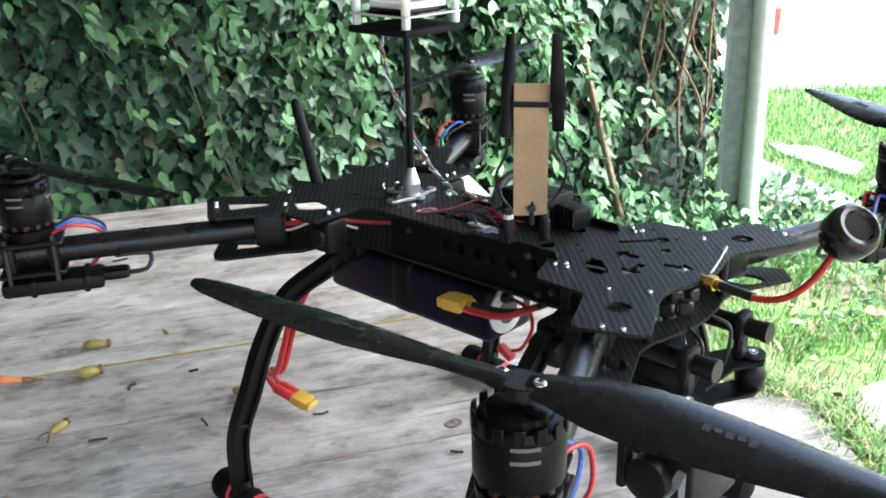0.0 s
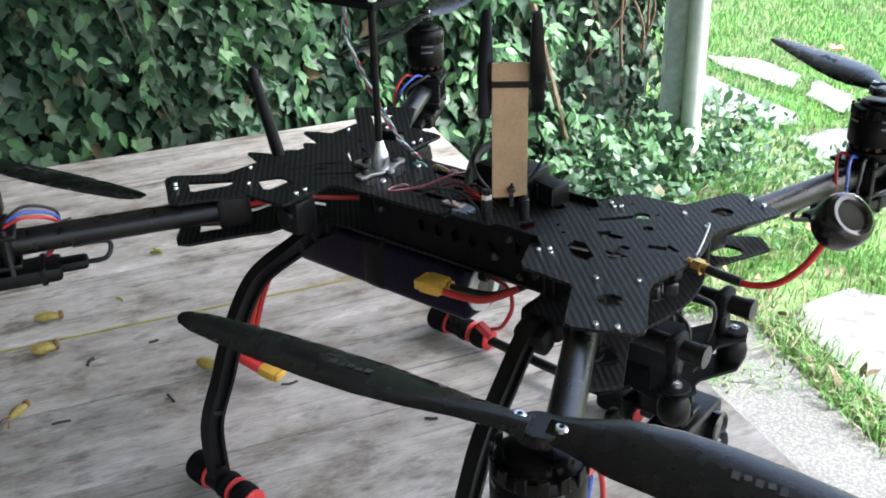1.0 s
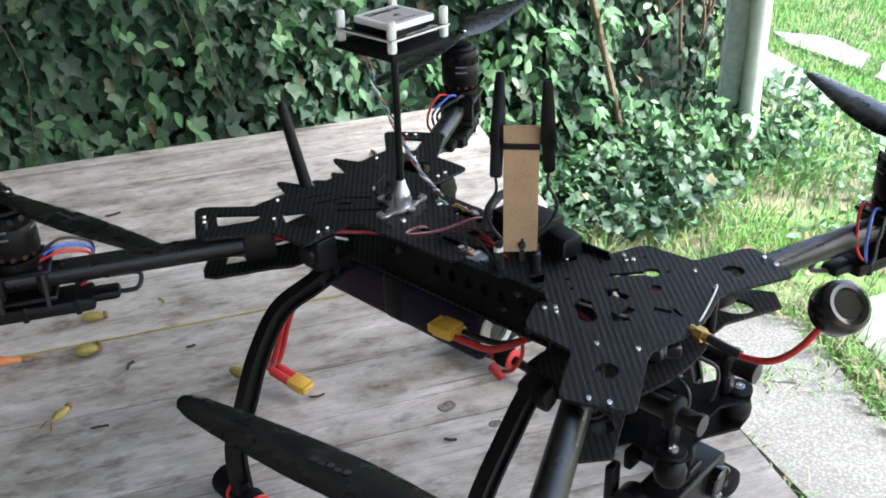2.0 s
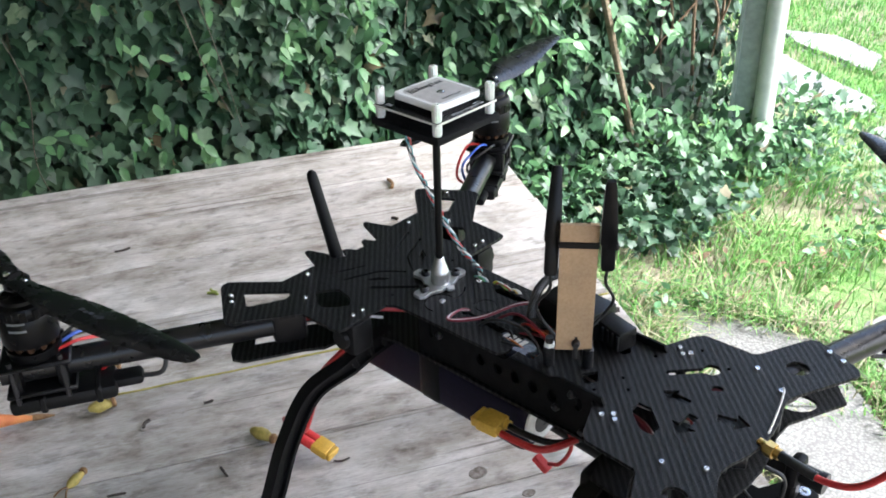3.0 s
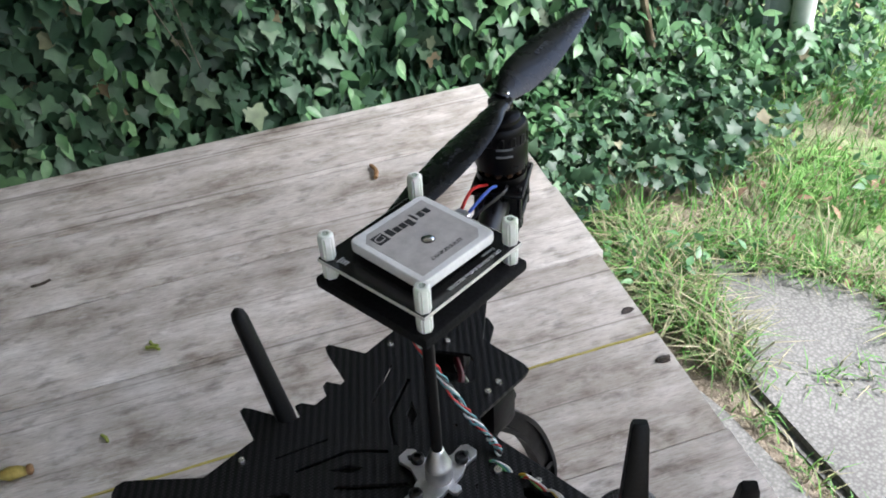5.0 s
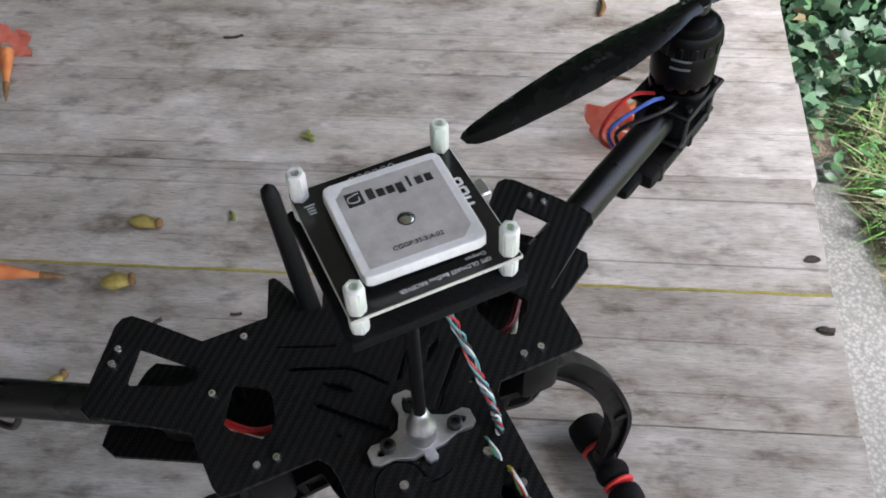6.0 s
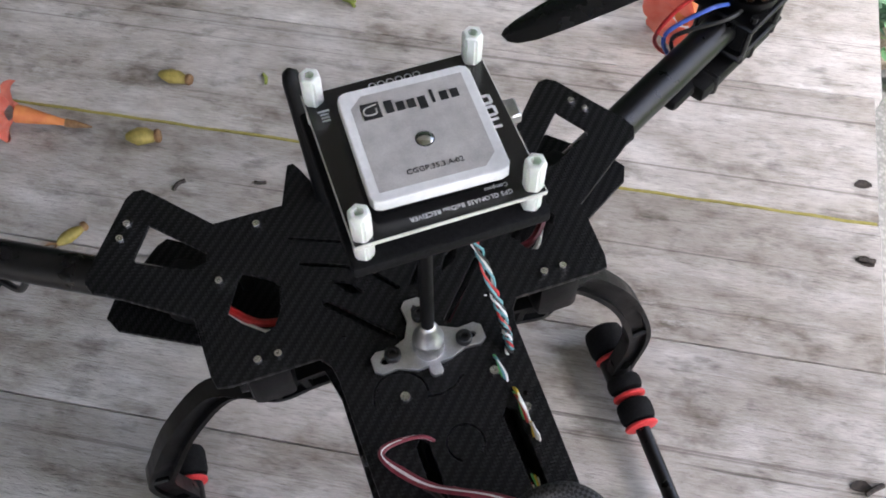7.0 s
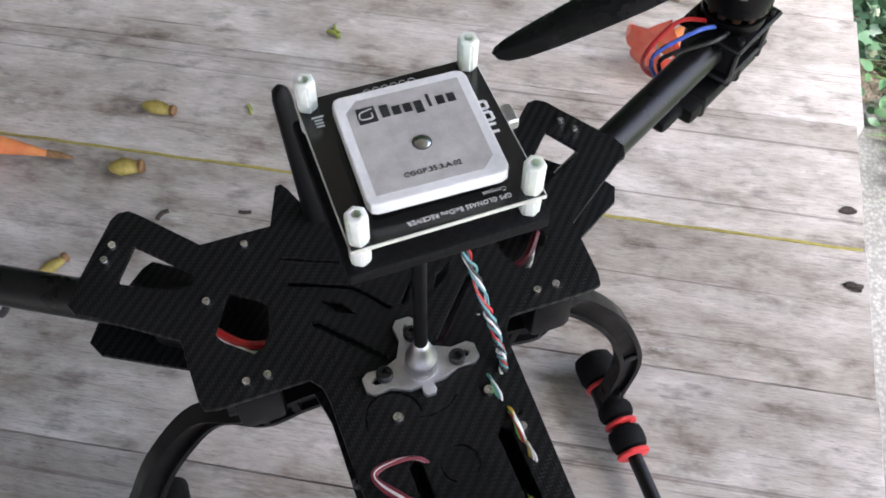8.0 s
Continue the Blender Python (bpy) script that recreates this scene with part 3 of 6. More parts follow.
octo = [(-0.056, 0.058), (-0.053, 0.0605), (-0.040, 0.0675), (-0.036, 0.0655), (-0.027, 0.0555), (-0.0285, 0.0515), (-0.0345, 0.0475), (-0.046, 0.0455), (-0.049, 0.0475)]


def both(loop):
    return [loop, [(x, -y) for x, y in loop]]


rear_holes = both(win) + both(octo)


def bent(pts, w):
    """A slot of one width that follows a bent line."""
    P = [Vector(p) for p in pts]
    up, dn = [], []
    for i, p in enumerate(P):
        d = (P[min(i + 1, len(P) - 1)] - P[max(i - 1, 0)]).normalized()
        n = Vector((-d.y, d.x)) * w / 2
        up.append((p.x + n.x, p.y + n.y))
        dn.append((p.x - n.x, p.y - n.y))
    return up + dn[::-1]


def arc(x, y, r, a0, a1, w, n=12):
    return bent([(x + r * math.cos(radians(a0 + (a1 - a0) * i / n)), y + r * math.sin(radians(a0 + (a1 - a0) * i / n))) for i in range(n + 1)], w)


for loop in (slot(-0.065, 0.037, -0.055, 0.0147, 0.0013), bent([(-0.0525, 0.0362), (-0.0480, 0.0260), (-0.0425, 0.0135), (-0.0365, 0.0082), (-0.0285, 0.0022)], 0.0022), [(-0.0415, 0.0266), (-0.0378, 0.0192), (-0.0306, 0.0150), (-0.0332, 0.0220)], slot(-0.0320, 0.0310, -0.0095, 0.0105, 0.0032), circle(-0.0153, 0.0283, 0.0011, 8)):
    rear_holes += both(loop)
rear_holes += [arc(0.038, 0.0009, 0.0068, 40, 330, 0.0009), arc(0.0143, -0.0153, 0.0100, 85, 285, 0.0011), bent([(0.0172, -0.0062), (0.0178, -0.001), (0.0165, 0.0050), (0.0132, 0.0088)], 0.0011), slot(0.0325, 0.0195, 0.067, 0.0200, 0.0058), slot(0.0335, -0.0138, 0.066, -0.0135, 0.0052), circle(0.062, 0.003, 0.0045, 10), circle(0.0275, 0.0275, 0.0012, 8)]
rear = part("rear_plate", sheet(mirrored(rear_half), rear_holes, 0.0, 0.002), "carbon", quad, "woven carbon plate with cut-outs")
lower_half = [(-0.089, 0.006), (-0.089, 0.032), (-0.078, 0.05), (-0.096, 0.080), (-0.100, 0.086), (-0.098, 0.0905), (-0.077, 0.1125), (-0.070, 0.1165), (-0.063, 0.113), (-0.044, 0.080), (-0.036, 0.070), (-0.032, 0.041), (-0.004, 0.035), (0.18, 0.034), (0.19, 0.02)]
low = part("lower_plate", sheet(mirrored(lower_half), both([(-0.082, 0.089), (-0.066, 0.074), (-0.060, 0.078), (-0.072, 0.098)]) + [circle(0.03, 0, 0.012), circle(0.08, 0, 0.014), circle(0.13, 0, 0.012)], -0.0275, 0.002), "carbon", quad)
front_half = [(0.094, 0.0295), (0.139, 0.031), (0.1425, 0.034), (0.1515, 0.0555), (0.156, 0.0605), (0.186, 0.0620), (0.1885, 0.0645), (0.2020, 0.0930), (0.2045, 0.0965), (0.2085, 0.0980), (0.2360, 0.0865), (0.2385, 0.0825),
              (0.2375, 0.0785), (0.2205, 0.0430), (0.2185, 0.0360), (0.2195, 0.0290), (0.2230, 0.0170), (0.2245, 0.0070)]
front_holes = both(circle(0.2105, 0.0655, 0.0066, 14, 1.0)) + [slot(0.1640, -0.0207, 0.1756, -0.0315, 0.0108), keyhole(0.1583, 0.0152, 0.1753, 0.0334, 0.0044, 0.005), [(0.1224, -0.0160), (0.1282, -0.0089), (0.1339, -0.0161), (0.1290, -0.0237)], circle(0.1283, 0.0174, 0.0042, 12), circle(0.1863, 0.0196, 0.0035, 12)]
for a in ((0.1726, 0.0, 0.0082, math.pi), (0.1877, -0.0170, 0.0095, -1.57), (0.2056, 0.0014, 0.0088, 0.28)):
    front_holes.append(arrow(*a))
front_holes += [circle(x, y, 0.0013, 8) for x, y in ((0.115, 0.004), (0.142, -0.005), (0.150, -0.012), (0.145, 0.024), (0.162, 0.046), (0.182, 0.04), (0.136, -0.024))]
front = part("front_plate", sheet(mirrored(front_half), front_holes, 0.0, 0.002), "carbon", quad, "woven carbon plate with arrow-shaped cut-outs")
nose_half = [(0.150, 0.030), (0.158, 0.056), (0.190, 0.060), (0.206, 0.095), (0.222, 0.103), (0.233, 0.090), (0.216, 0.052), (0.216, 0.038), (0.220, 0.022), (0.222, 0.008)]
nose = part("nose_plate", sheet(mirrored(nose_half), both(circle(0.211, 0.072, 0.0085, 14, 1.4, 0.5)) + [circle(0.19, 0, 0.02, 18)], -0.0275, 0.002), "carbon", quad)
for x, y in ((-0.0754, 0.0475), (-0.0545, 0.0672), (-0.0168, 0.0608), (-0.0168, 0.0530), (-0.0925, 0.0965), (-0.0865, 0.1005)):
    screw(x, y, 0.0, rear, 0.0018)
    screw(x, -y, 0.0, rear, 0.0018)
screw(0.0160, 0.0200, 0.0, rear, 0.0022)
screw(0.0150, -0.0140, 0.0, rear, 0.0022)
screw(0.033, 0.026, 0.0, rear, 0.002)
for x, y in ((0.2175, 0.0905), (0.2270, 0.0868), (0.1940, 0.0500), (0.2128, 0.0400), (0.156, 0.0350), (0.1515, 0.0395), (0.159, 0.0385)):
    screw(x, y, 0.0, front, 0.0016)
    screw(x, -y, 0.0, front, 0.0016)

# spacers between the plates
for x, y in ((-0.0168, 0.0569), (-0.066, 0.058), (0.194, 0.050), (0.2128, 0.040), (0.156, 0.035)):
    for s in (1, -1):
        bm = bmesh.new()
        rod(bm, (x, y * s, -0.0275), (x, y * s, -0.002), 0.003, 0.003, 10)
        part("spacer", bm, "plastic", quad)

# moulded blocks that carry the rear legs
for s in (1, -1):
    bm = bmesh.new()
    box(bm, (-0.020, 0.0585 * s, -0.0148), (0.019, 0.018, 0.0235), (0, 0, 0), 0.0035, 2)
    rod(bm, (-0.020, 0.060 * s, -0.0148), (-0.020, 0.0705 * s, -0.0148), 0.0072, 0.0062, 18)
    part("pivot_block", bm, "nylon", quad, "black moulded pivot block between the plates")

# side walls of the middle bay
for s in (1, -1):
    me = sheet([(0.012, -0.028), (0.150, -0.028), (0.150, -0.004), (0.146, 0.004), (0.118, 0.004), (0.112, 0.001), (0.084, 0.001), (0.080, -0.0026), (0.012, -0.0026)], [circle(0.062 + 0.013 * k, -0.011, 0.0042, 12, 0.8) for k in range(5)] + [slot(0.022, -0.012, 0.022, -0.004, 0.004), slot(0.132, -0.010, 0.132, -0.005, 0.005)], 0.001, 0.002)
    me.transform(Matrix.Translation((0, 0.0315 * s, 0)) @ Matrix.Rotation(radians(90), 4, "X"))
    part("side_wall", me, "bay", quad)
    # Added dull black block behind the slots, so that they read as dark.
    bm = bmesh.new()
    box(bm, (0.07, 0.0270 * s, -0.0155), (0.090, 0.0040, 0.018), (0, 0, 0), 0.001, 1)
    part("slot_backing", bm, "bay", quad)
    bm = bmesh.new()
    box(bm, (0.10, 0.0265 * s, -0.001), (0.035, 0.0065, 0.0022), (0, 0, 0), 0.0006, 1)
    part("top_rail", bm, "carbon", quad)
for x, z in ((0.030, -0.008), (0.118, -0.016), (0.136, -0.024), (0.146, -0.02), (0.128, -0.002)):
    for s in (1, -1):
        bm = bmesh.new()
        lathe(bm, (x, 0.0325 * s, z), (0, s, 0), [(0, 0.0022), (0.0022, 0.0022), (0.003, 0.0012)], 10)
        part("side_screw", bm, "dark_steel", quad)

# arms, motors, propellers
blade_mesh = None


def propeller(parent, x, y, z, turn, hand, tilt):
    secs = [(0.003, 0.0135, 7, 0.0056), (0.012, 0.0155, 20, 0.0050), (0.026, 0.0240, 24, 0.0038), (0.043, 0.0282, 20, 0.0028), (0.060, 0.0288, 16, 0.0024), (0.080, 0.0265, 13, 0.002), (0.100, 0.0225, 10.5, 0.0017), (0.120, 0.0180, 8.5, 0.0014), (0.134, 0.0140, 7, 0.0012), (0.141, 0.0095, 6, 0.0010), (0.1438, 0.0045, 6, 0.0007)]
    bm = bmesh.new()
    lathe(bm, (0, 0, -0.003), (0, 0, 1), [(0, 0.0070), (0.0005, 0.0076), (0.0046, 0.0076), (0.0051, 0.0070)], 24)
    for sg in (1, -1):
        rings = []
        for r, c, tw, th in secs:
            tw = radians(tw)
            loop = []
            for k in range(12):
                a = 2 * math.pi * k / 12
                u = c * (0.5 * math.cos(a) + 0.10)
                w = th * 0.5 * math.sin(a) + 0.0016 * (1 - (2 * u / c) ** 2) * min(1, c / 0.02)
                loop.append(bm.verts.new((sg * r, sg * hand * (u * math.cos(tw)), u * math.sin(tw) * 0.9 + w)))
            rings.append(loop)
        for a, b in zip(rings, rings[1:]):
            for k in range(12):
                bm.faces.new((a[k], a[(k + 1) % 12], b[(k + 1) % 12], b[k]))
        bm.faces.new(rings[0])
        bm.faces.new(rings[-1])
    ob = part("propeller", bm, "prop", parent, "black two-bladed propeller")
    ob.matrix_local = pose(x, y, z, 0, 0, turn) @ pose(0, 0, 0, 0, tilt, 0)
    for d in (0.0072, -0.0072):
        s = bmesh.new()
        lathe(s, (d, 0, 0.0012), (0, 0, 1), [(0, 0.0026), (0.0020, 0.0026), (0.0027, 0.0019), (0.0027, 0.001), (0.0015, 0.001)], 12)
        part("propeller_screw", s, "steel", ob)
    for sg in (0, 180):
        for k, w in enumerate((0.0030, 0.0018, 0.0026, 0.0022, 0.0032)):
            bar = bmesh.new()
            box(bar, (0.0615 + 0.0036 * k, (0.0030 + 0.0007 * (k % 2)) * hand, 0.00358 - 0.00012 * (k - 2)), (0.0024, w, 0.0003), (13 * hand, 2.2, 12 * (k % 2)), 0)
            bar.transform(pose(0, 0, 0, 0, 0, sg))
            part("printed_bar", bar, "print", ob)
    return ob


def motor(x, y, zt):
    m = bmesh.new()
    lathe(m, (x, y, -0.004), (0, 0, 1), [(0, 0.0145), (0.004, 0.0155), (0.0075, 0.0155), (0.008, 0.0120), (0.0115, 0.0120), (0.012, 0.0160), (0.0135, 0.0164), (0.030, 0.0164), (0.0305, 0.0160), (0.0310, 0.0164), (zt - 0.0065, 0.0164), (zt - 0.0040, 0.0150), (zt - 0.0030, 0.0122), (zt - 0.001, 0.0118), (zt + 0.0, 0.0105)], 28)
    ob = part("motor", m, "motor", quad, "black brushless motor")
    w = bmesh.new()
    for k in range(12):
        a = 2 * math.pi * k / 12
        box(w, (x + 0.0128 * math.cos(a), y + 0.0128 * math.sin(a), 0.0062), (0.004, 0.0042, 0.0045), (0, 0, math.degrees(a)), 0.001, 1)
    part("winding", w, "copper", ob)
    g = bmesh.new()
    for k in range(14):
        a = 2 * math.pi * k / 14
        box(g, (x + 0.0162 * math.cos(a), y + 0.0162 * math.sin(a), 0.0300), (0.0012, 0.0040, 0.0065), (0, 0, math.degrees(a)), 0.0004, 1)
    part("vent", g, "motor", ob)
    for a0, h in ((-62, 0.026), (-62, 0.021), (118, 0.026), (118, 0.021), (28, 0.024), (208, 0.024)):
        bar = bmesh.new()
        line = [Vector((x + 0.01645 * math.cos(radians(a0 + 6 * k)), y + 0.01645 * math.sin(radians(a0 + 6 * k)), h)) for k in range(7)]
        sweep(bar, line, [(-0.0001, -0.0007), (0.0001, -0.0007), (0.0001, 0.0007), (-0.0001, 0.0007)])
        part("printed_bar", bar, "faint", ob, "faint line of print on the motor can")
    return ob


def arm(px, py, mx, my, zt, turn, flip, tilt):
    d = Vector((mx - px, my - py, 0))
    d.normalize()
    n = Vector((-d.y, d.x, 0))
    p = Vector((px, py, -0.0140))
    e = Vector((mx, my, -0.0140))
    b = bmesh.new()
    line = [p - d * 0.03, e + d * 0.022]
    sweep(b, line, ring_prof(0.0082, 28))
    part("arm", b, "carbon_tube", quad, "round carbon arm tube")
    # clamp under the motor
    c = bmesh.new()
    rz = math.degrees(math.atan2(d.y, d.x))
    box(c, e + Vector((0, 0, 0.0095)), (0.040, 0.034, 0.003), (0, 0, rz), 0.001, 1)
    box(c, e - Vector((0, 0, 0.0105)), (0.040, 0.030, 0.003), (0, 0, rz), 0.001, 1)
    for k in (-1, 1):
        box(c, e + d * 0.013 * k, (0.007, 0.026, 0.021), (0, 0, rz), 0.003, 2)
    mount = part("motor_mount", c, "plastic", quad)
    for k in (-1, 1):
        for j in (-1, 1):
            s = bmesh.new()
            rod(s, e + d * 0.014 * k + n * 0.0135 * j - Vector((0, 0, 0.016)), e + d * 0.014 * k + n * 0.0135 * j + Vector((0, 0, 0.014)), 0.0017, 0.0017, 8)
            part("mount_screw", s, "dark_steel", mount)
    mo = motor(mx, my, zt)
    propeller(quad, mx, my, zt + 0.003, turn, 1 if mx * my < 0 and mx > 0 or mx < 0 and my > 0 else -1, tilt)
    # speed controller under the tube
    f = bmesh.new()
    q = e - d * 0.010 - Vector((0, 0, 0.021))
    box(f, q, (0.062, 0.025, 0.010), (0, 0, rz), 0.003, 2)
    box(f, q - d * 0.036 + Vector((0, 0, 0.001)), (0.022, 0.014, 0.007), (0, 0, rz), 0.003, 2)
    for k in (-0.02, 0.012):
        box(f, q + d * k, (0.004, 0.0262, 0.0112), (0, 0, rz), 0.001, 1)
    esc = part("speed_controller", f, "rubber", quad, "speed controller in black heat shrink")
    wr = bmesh.new()
    cable(wr, [q - d * 0.045, q - d * 0.058 + n * 0.004 + Vector((0, 0, 0.003)), q - d * 0.060 + Vector((0, 0, 0.012)), p + d * 0.075 - Vector((0, 0, 0.008)), p + d * 0.05 - Vector((0, 0, 0.005))], 0.0016)
    part("power_lead", wr, "blackwire", esc)
    for k, (mt, off) in enumerate((("redwire", 0.006), ("bluewire", 0.0), ("blackwire", -0.006))):
        wr = bmesh.new()
        st = e - d * 0.013 + n * off + Vector((0, 0, 0.013))
        cable(wr, [st, st - d * 0.014 + n * (off * 0.6 + flip * 0.004) + Vector((0, 0, 0.004)), st - d * 0.030 + n * flip * (0.012 + 0.002 * k) - Vector((0, 0, 0.006)), st - d * 0.026 + n * flip * 0.013 - Vector((0, 0, 0.022)), q - d * 0.018 + n * flip * 0.008], 0.0011)
        part("phase_wire", wr, mt, mo)
    return d, n, p


ARMS = ((-0.074, 0.100, -0.1290, 0.2030, 0.046, 104, 1, 0), (-0.074, -0.100, -0.1365, -0.2065, 0.042, 10, -1, 0), (0.209, 0.090, 0.2490, 0.2150, 0.040, 139.5, -1, 0), (0.209, -0.090, 0.2710, -0.2200, 0.0385, 193.5, 1, -4.5))
for a in ARMS:
    arm(*a)

# pivots that grip the arms between the plates
for px, py, mx, my, *_ in ARMS:
    d = Vector((mx - px, my - py, 0)).normalized()
    rz = math.degrees(math.atan2(d.y, d.x))
    b = bmesh.new()
    c = Vector((px, py, -0.014))
    box(b, c - d * 0.026, (0.022, 0.020, 0.0235), (0, 0, rz), 0.004, 2)
    part("arm_clamp", b, "plastic", quad)

# landing gear
leg_prof = [(-0.0075, -0.0045), (-0.0045, -0.0045), (-0.0045, -0.0015), (0.0045, -0.0015), (0.0045, -0.0045), (0.0075, -0.0045), (0.0075, 0.0045), (0.0045, 0.0045), (0.0045, 0.0015), (-0.0045, 0.0015), (-0.0045, 0.0045), (-0.0075, 0.0045)]
leg_prof = [(x * 0.86, y * 0.95) for x, y in leg_prof]
SKZ = 0.0125
for s in (1, -1):
    SY = 0.119 if s > 0 else -0.134
    for xt, xb, xf in ((-0.026, -0.038, -0.038), (0.162, 0.166, 0.166)):
        foot = onto_table(xb, SY + 0.047 * xb * 0.4, SKZ)
        f = s * abs(foot.y)
        mid = xt + (-0.012 if xt < 0 else 0.0)
        o = xt + 0.004 if xt < 0 else xt
        pts = [(o, s * 0.026, -0.0335), (o, s * 0.044, -0.0345), (o - 0.001, s * 0.062, -0.0395), (mid, s * 0.083, -0.0575), (mid, s * 0.1055, -0.0840), (mid, s * 0.1205, -0.1150), (mid + (foot.x - mid) * 0.5, s * 0.1300, -0.1500), (foot.x, f, foot.z + 0.004)]
        b = bmesh.new()
        ln = smooth_line(pts, 7)
        sweep(b, ln, leg_prof, (1, 0, 0))
        leg = part("landing_leg", b, "nylon", quad, "curved black landing leg")
        for k in (3, 8, 13, 40):
            d = (ln[k + 1] - ln[k - 1]).normalized()
            g = bmesh.new()
            sweep(g, [ln[k] - d * 0.0022, ln[k] - d * 0.0012, ln[k] + d * 0.0012, ln[k] + d * 0.0022], [(-0.0042, -0.0042), (0.0042, -0.0042), (0.0042, 0.0042), (-0.0042, 0.0042)], (1, 0, 0), [0.72, 0.97, 0.97, 0.72])
            part("leg_rib", g, "nylon", leg)
        if xt > 0:
            b = bmesh.new()
            box(b, (o, s * 0.043, -0.0375), (0.026, 0.022, 0.016), (0, 0, 0), 0.003, 2)
            box(b, (o, s * 0.058, -0.0420), (0.020, 0.012, 0.016), (-20 * s, 0, 0), 0.003, 2)
            part("leg_clamp", b, "nylon", leg)
        b = bmesh.new()
        ax = (onto_table(xb + 0.01, SY, SKZ) - onto_table(xb - 0.01, SY, SKZ)).normalized()
        rod(b, foot - ax * 0.009, foot + ax * 0.009, 0.0085, 0.0085, 18)
        rod(b, foot, foot + Vector((0, 0, 0.014)), 0.0075, 0.006, 14)
        part("skid_joint", b, "plastic", leg)
    a, e = onto_table(-0.062, SY, SKZ), onto_table(0.205, SY, SKZ)
    b = bmesh.new()
    rod(b, a, e, 0.0042, 0.0042, 16)
    sk = part("skid", b, "carbon_tube", quad, "straight carbon skid tube")
    ax = (e - a).normalized()

    def sleeve(x0, x1, r):
        b = bmesh.new()
        p0 = onto_table(x0, SY, SKZ)
        L = x1 - x0
        q = min(0.005, L * 0.3)
        lathe(b, p0, ax, [(0, r * 0.62), (q * 0.4, r * 0.92), (q, r), (L - q, r), (L - q * 0.4, r * 0.92), (L, r * 0.62)], 18)
        return b

    for x0, x1, fr in ((-0.066, -0.0465, 0.0118), (-0.0335, -0.0235, 0.0100), (-0.0185, -0.0040, 0.0102), (0.110, 0.143, 0.0118), (0.172, 0.212, 0.0118)):
        part("foam_sleeve", sleeve(x0, x1, fr), "foam", sk, "black foam sleeve")
    for x0 in (-0.0470, -0.0225, -0.0040, 0.143, 0.1675):
        part("rubber_ring", sleeve(x0, x0 + 0.0032, 0.0096 if x0 < -0.001 and x0 > -0.04 else 0.0108), "red", sk, "red rubber ring")

# battery slung under the lower plate
b = bmesh.new()
box(b, (0.011, 0, -0.0575), (0.156, 0.046, 0.038), (0, 0.3, 0), 0.006, 3)
bat = part("battery", b, "battery", quad, "dark purple battery pack")
b = bmesh.new()
box(b, (0.010, 0, -0.0565), (0.024, 0.0478, 0.0405), (0, 0, 0), 0.0065, 3)
part("strap", b, "rubber", bat, "black strap round the battery")
b = bmesh.new()
lathe(b, (0.0885, -0.006, -0.056), (1, 0, 0), [(0, 0.0165), (0.0015, 0.0165), (0.002, 0.0155)], 24)
part("end_label", b, "label", bat, "white label on the battery's end")
b = bmesh.new()
lathe(b, (0.0905, -0.006, -0.057), (1, 0, 0), [(0, 0.0088), (0.0004, 0.0088), (0.0006, 0.0042), (0.0002, 0.0040)], 24)
part("printed_ring", b, "ink", bat)
b = bmesh.new()
lathe(b, (0.0900, -0.010, -0.046), (1, 0, 0), [(0, 0.004), (0.005, 0.0038), (0.006, 0.003)], 14)
part("gland", b, "rubber", bat)


def xt_plug(c, rot, material="xt"):
    b = bmesh.new()
    box(b, (0, 0, 0), (0.0150, 0.0145, 0.0078), (0, 0, 0), 0.0012, 2)
    box(b, (0.0095, 0, 0), (0.004, 0.0135, 0.0066), (0, 0, 0), 0.001, 1)
    for y in (-0.0037, 0.0037):
        rod(b, (-0.010, y, 0), (-0.006, y, 0), 0.003, 0.003, 12)
    b.transform(Matrix.Translation(c) @ Euler([radians(a) for a in rot]).to_matrix().to_4x4())
    return b


part("battery_plug", xt_plug((0.0800, -0.0430, -0.0420), (0, 2, 183)), "xt", quad, "yellow two-pole power plug")
for k, y in enumerate((-0.0470, -0.0392)):
    b = bmesh.new()
    cable(b, [(0.088, y, -0.042), (0.100, y, -0.0415), (0.118, y + 0.003, -0.040), (0.130, -0.028, -0.036), (0.136, -0.01, -0.034)], 0.0022)
    part("battery_lead", b, "redwire" if k == 0 else "blackwire", quad)
b = bmesh.new()
cable(b, [(0.094, -0.006, -0.048), (0.112, -0.012, -0.048), (0.118, -0.016, -0.058), (0.112, -0.018, -0.072), (0.104, -0.018, -0.077)], 0.0013)
bl = part("balance_lead", b, "redwire", quad, "thin red lead with a small red plug")
b = bmesh.new()
box(b, (0.099, -0.018, -0.0795), (0.012, 0.006, 0.005), (0, 28, 0), 0.0008, 1)
part("small_plug", b, "red", bl)

# loose power lead that hangs to the table
w0, w1 = onto_table(-0.140, -0.036, 0.019), onto_table(-0.108, -0.028, 0.0115)
wd = (w1 - w0).normalized()
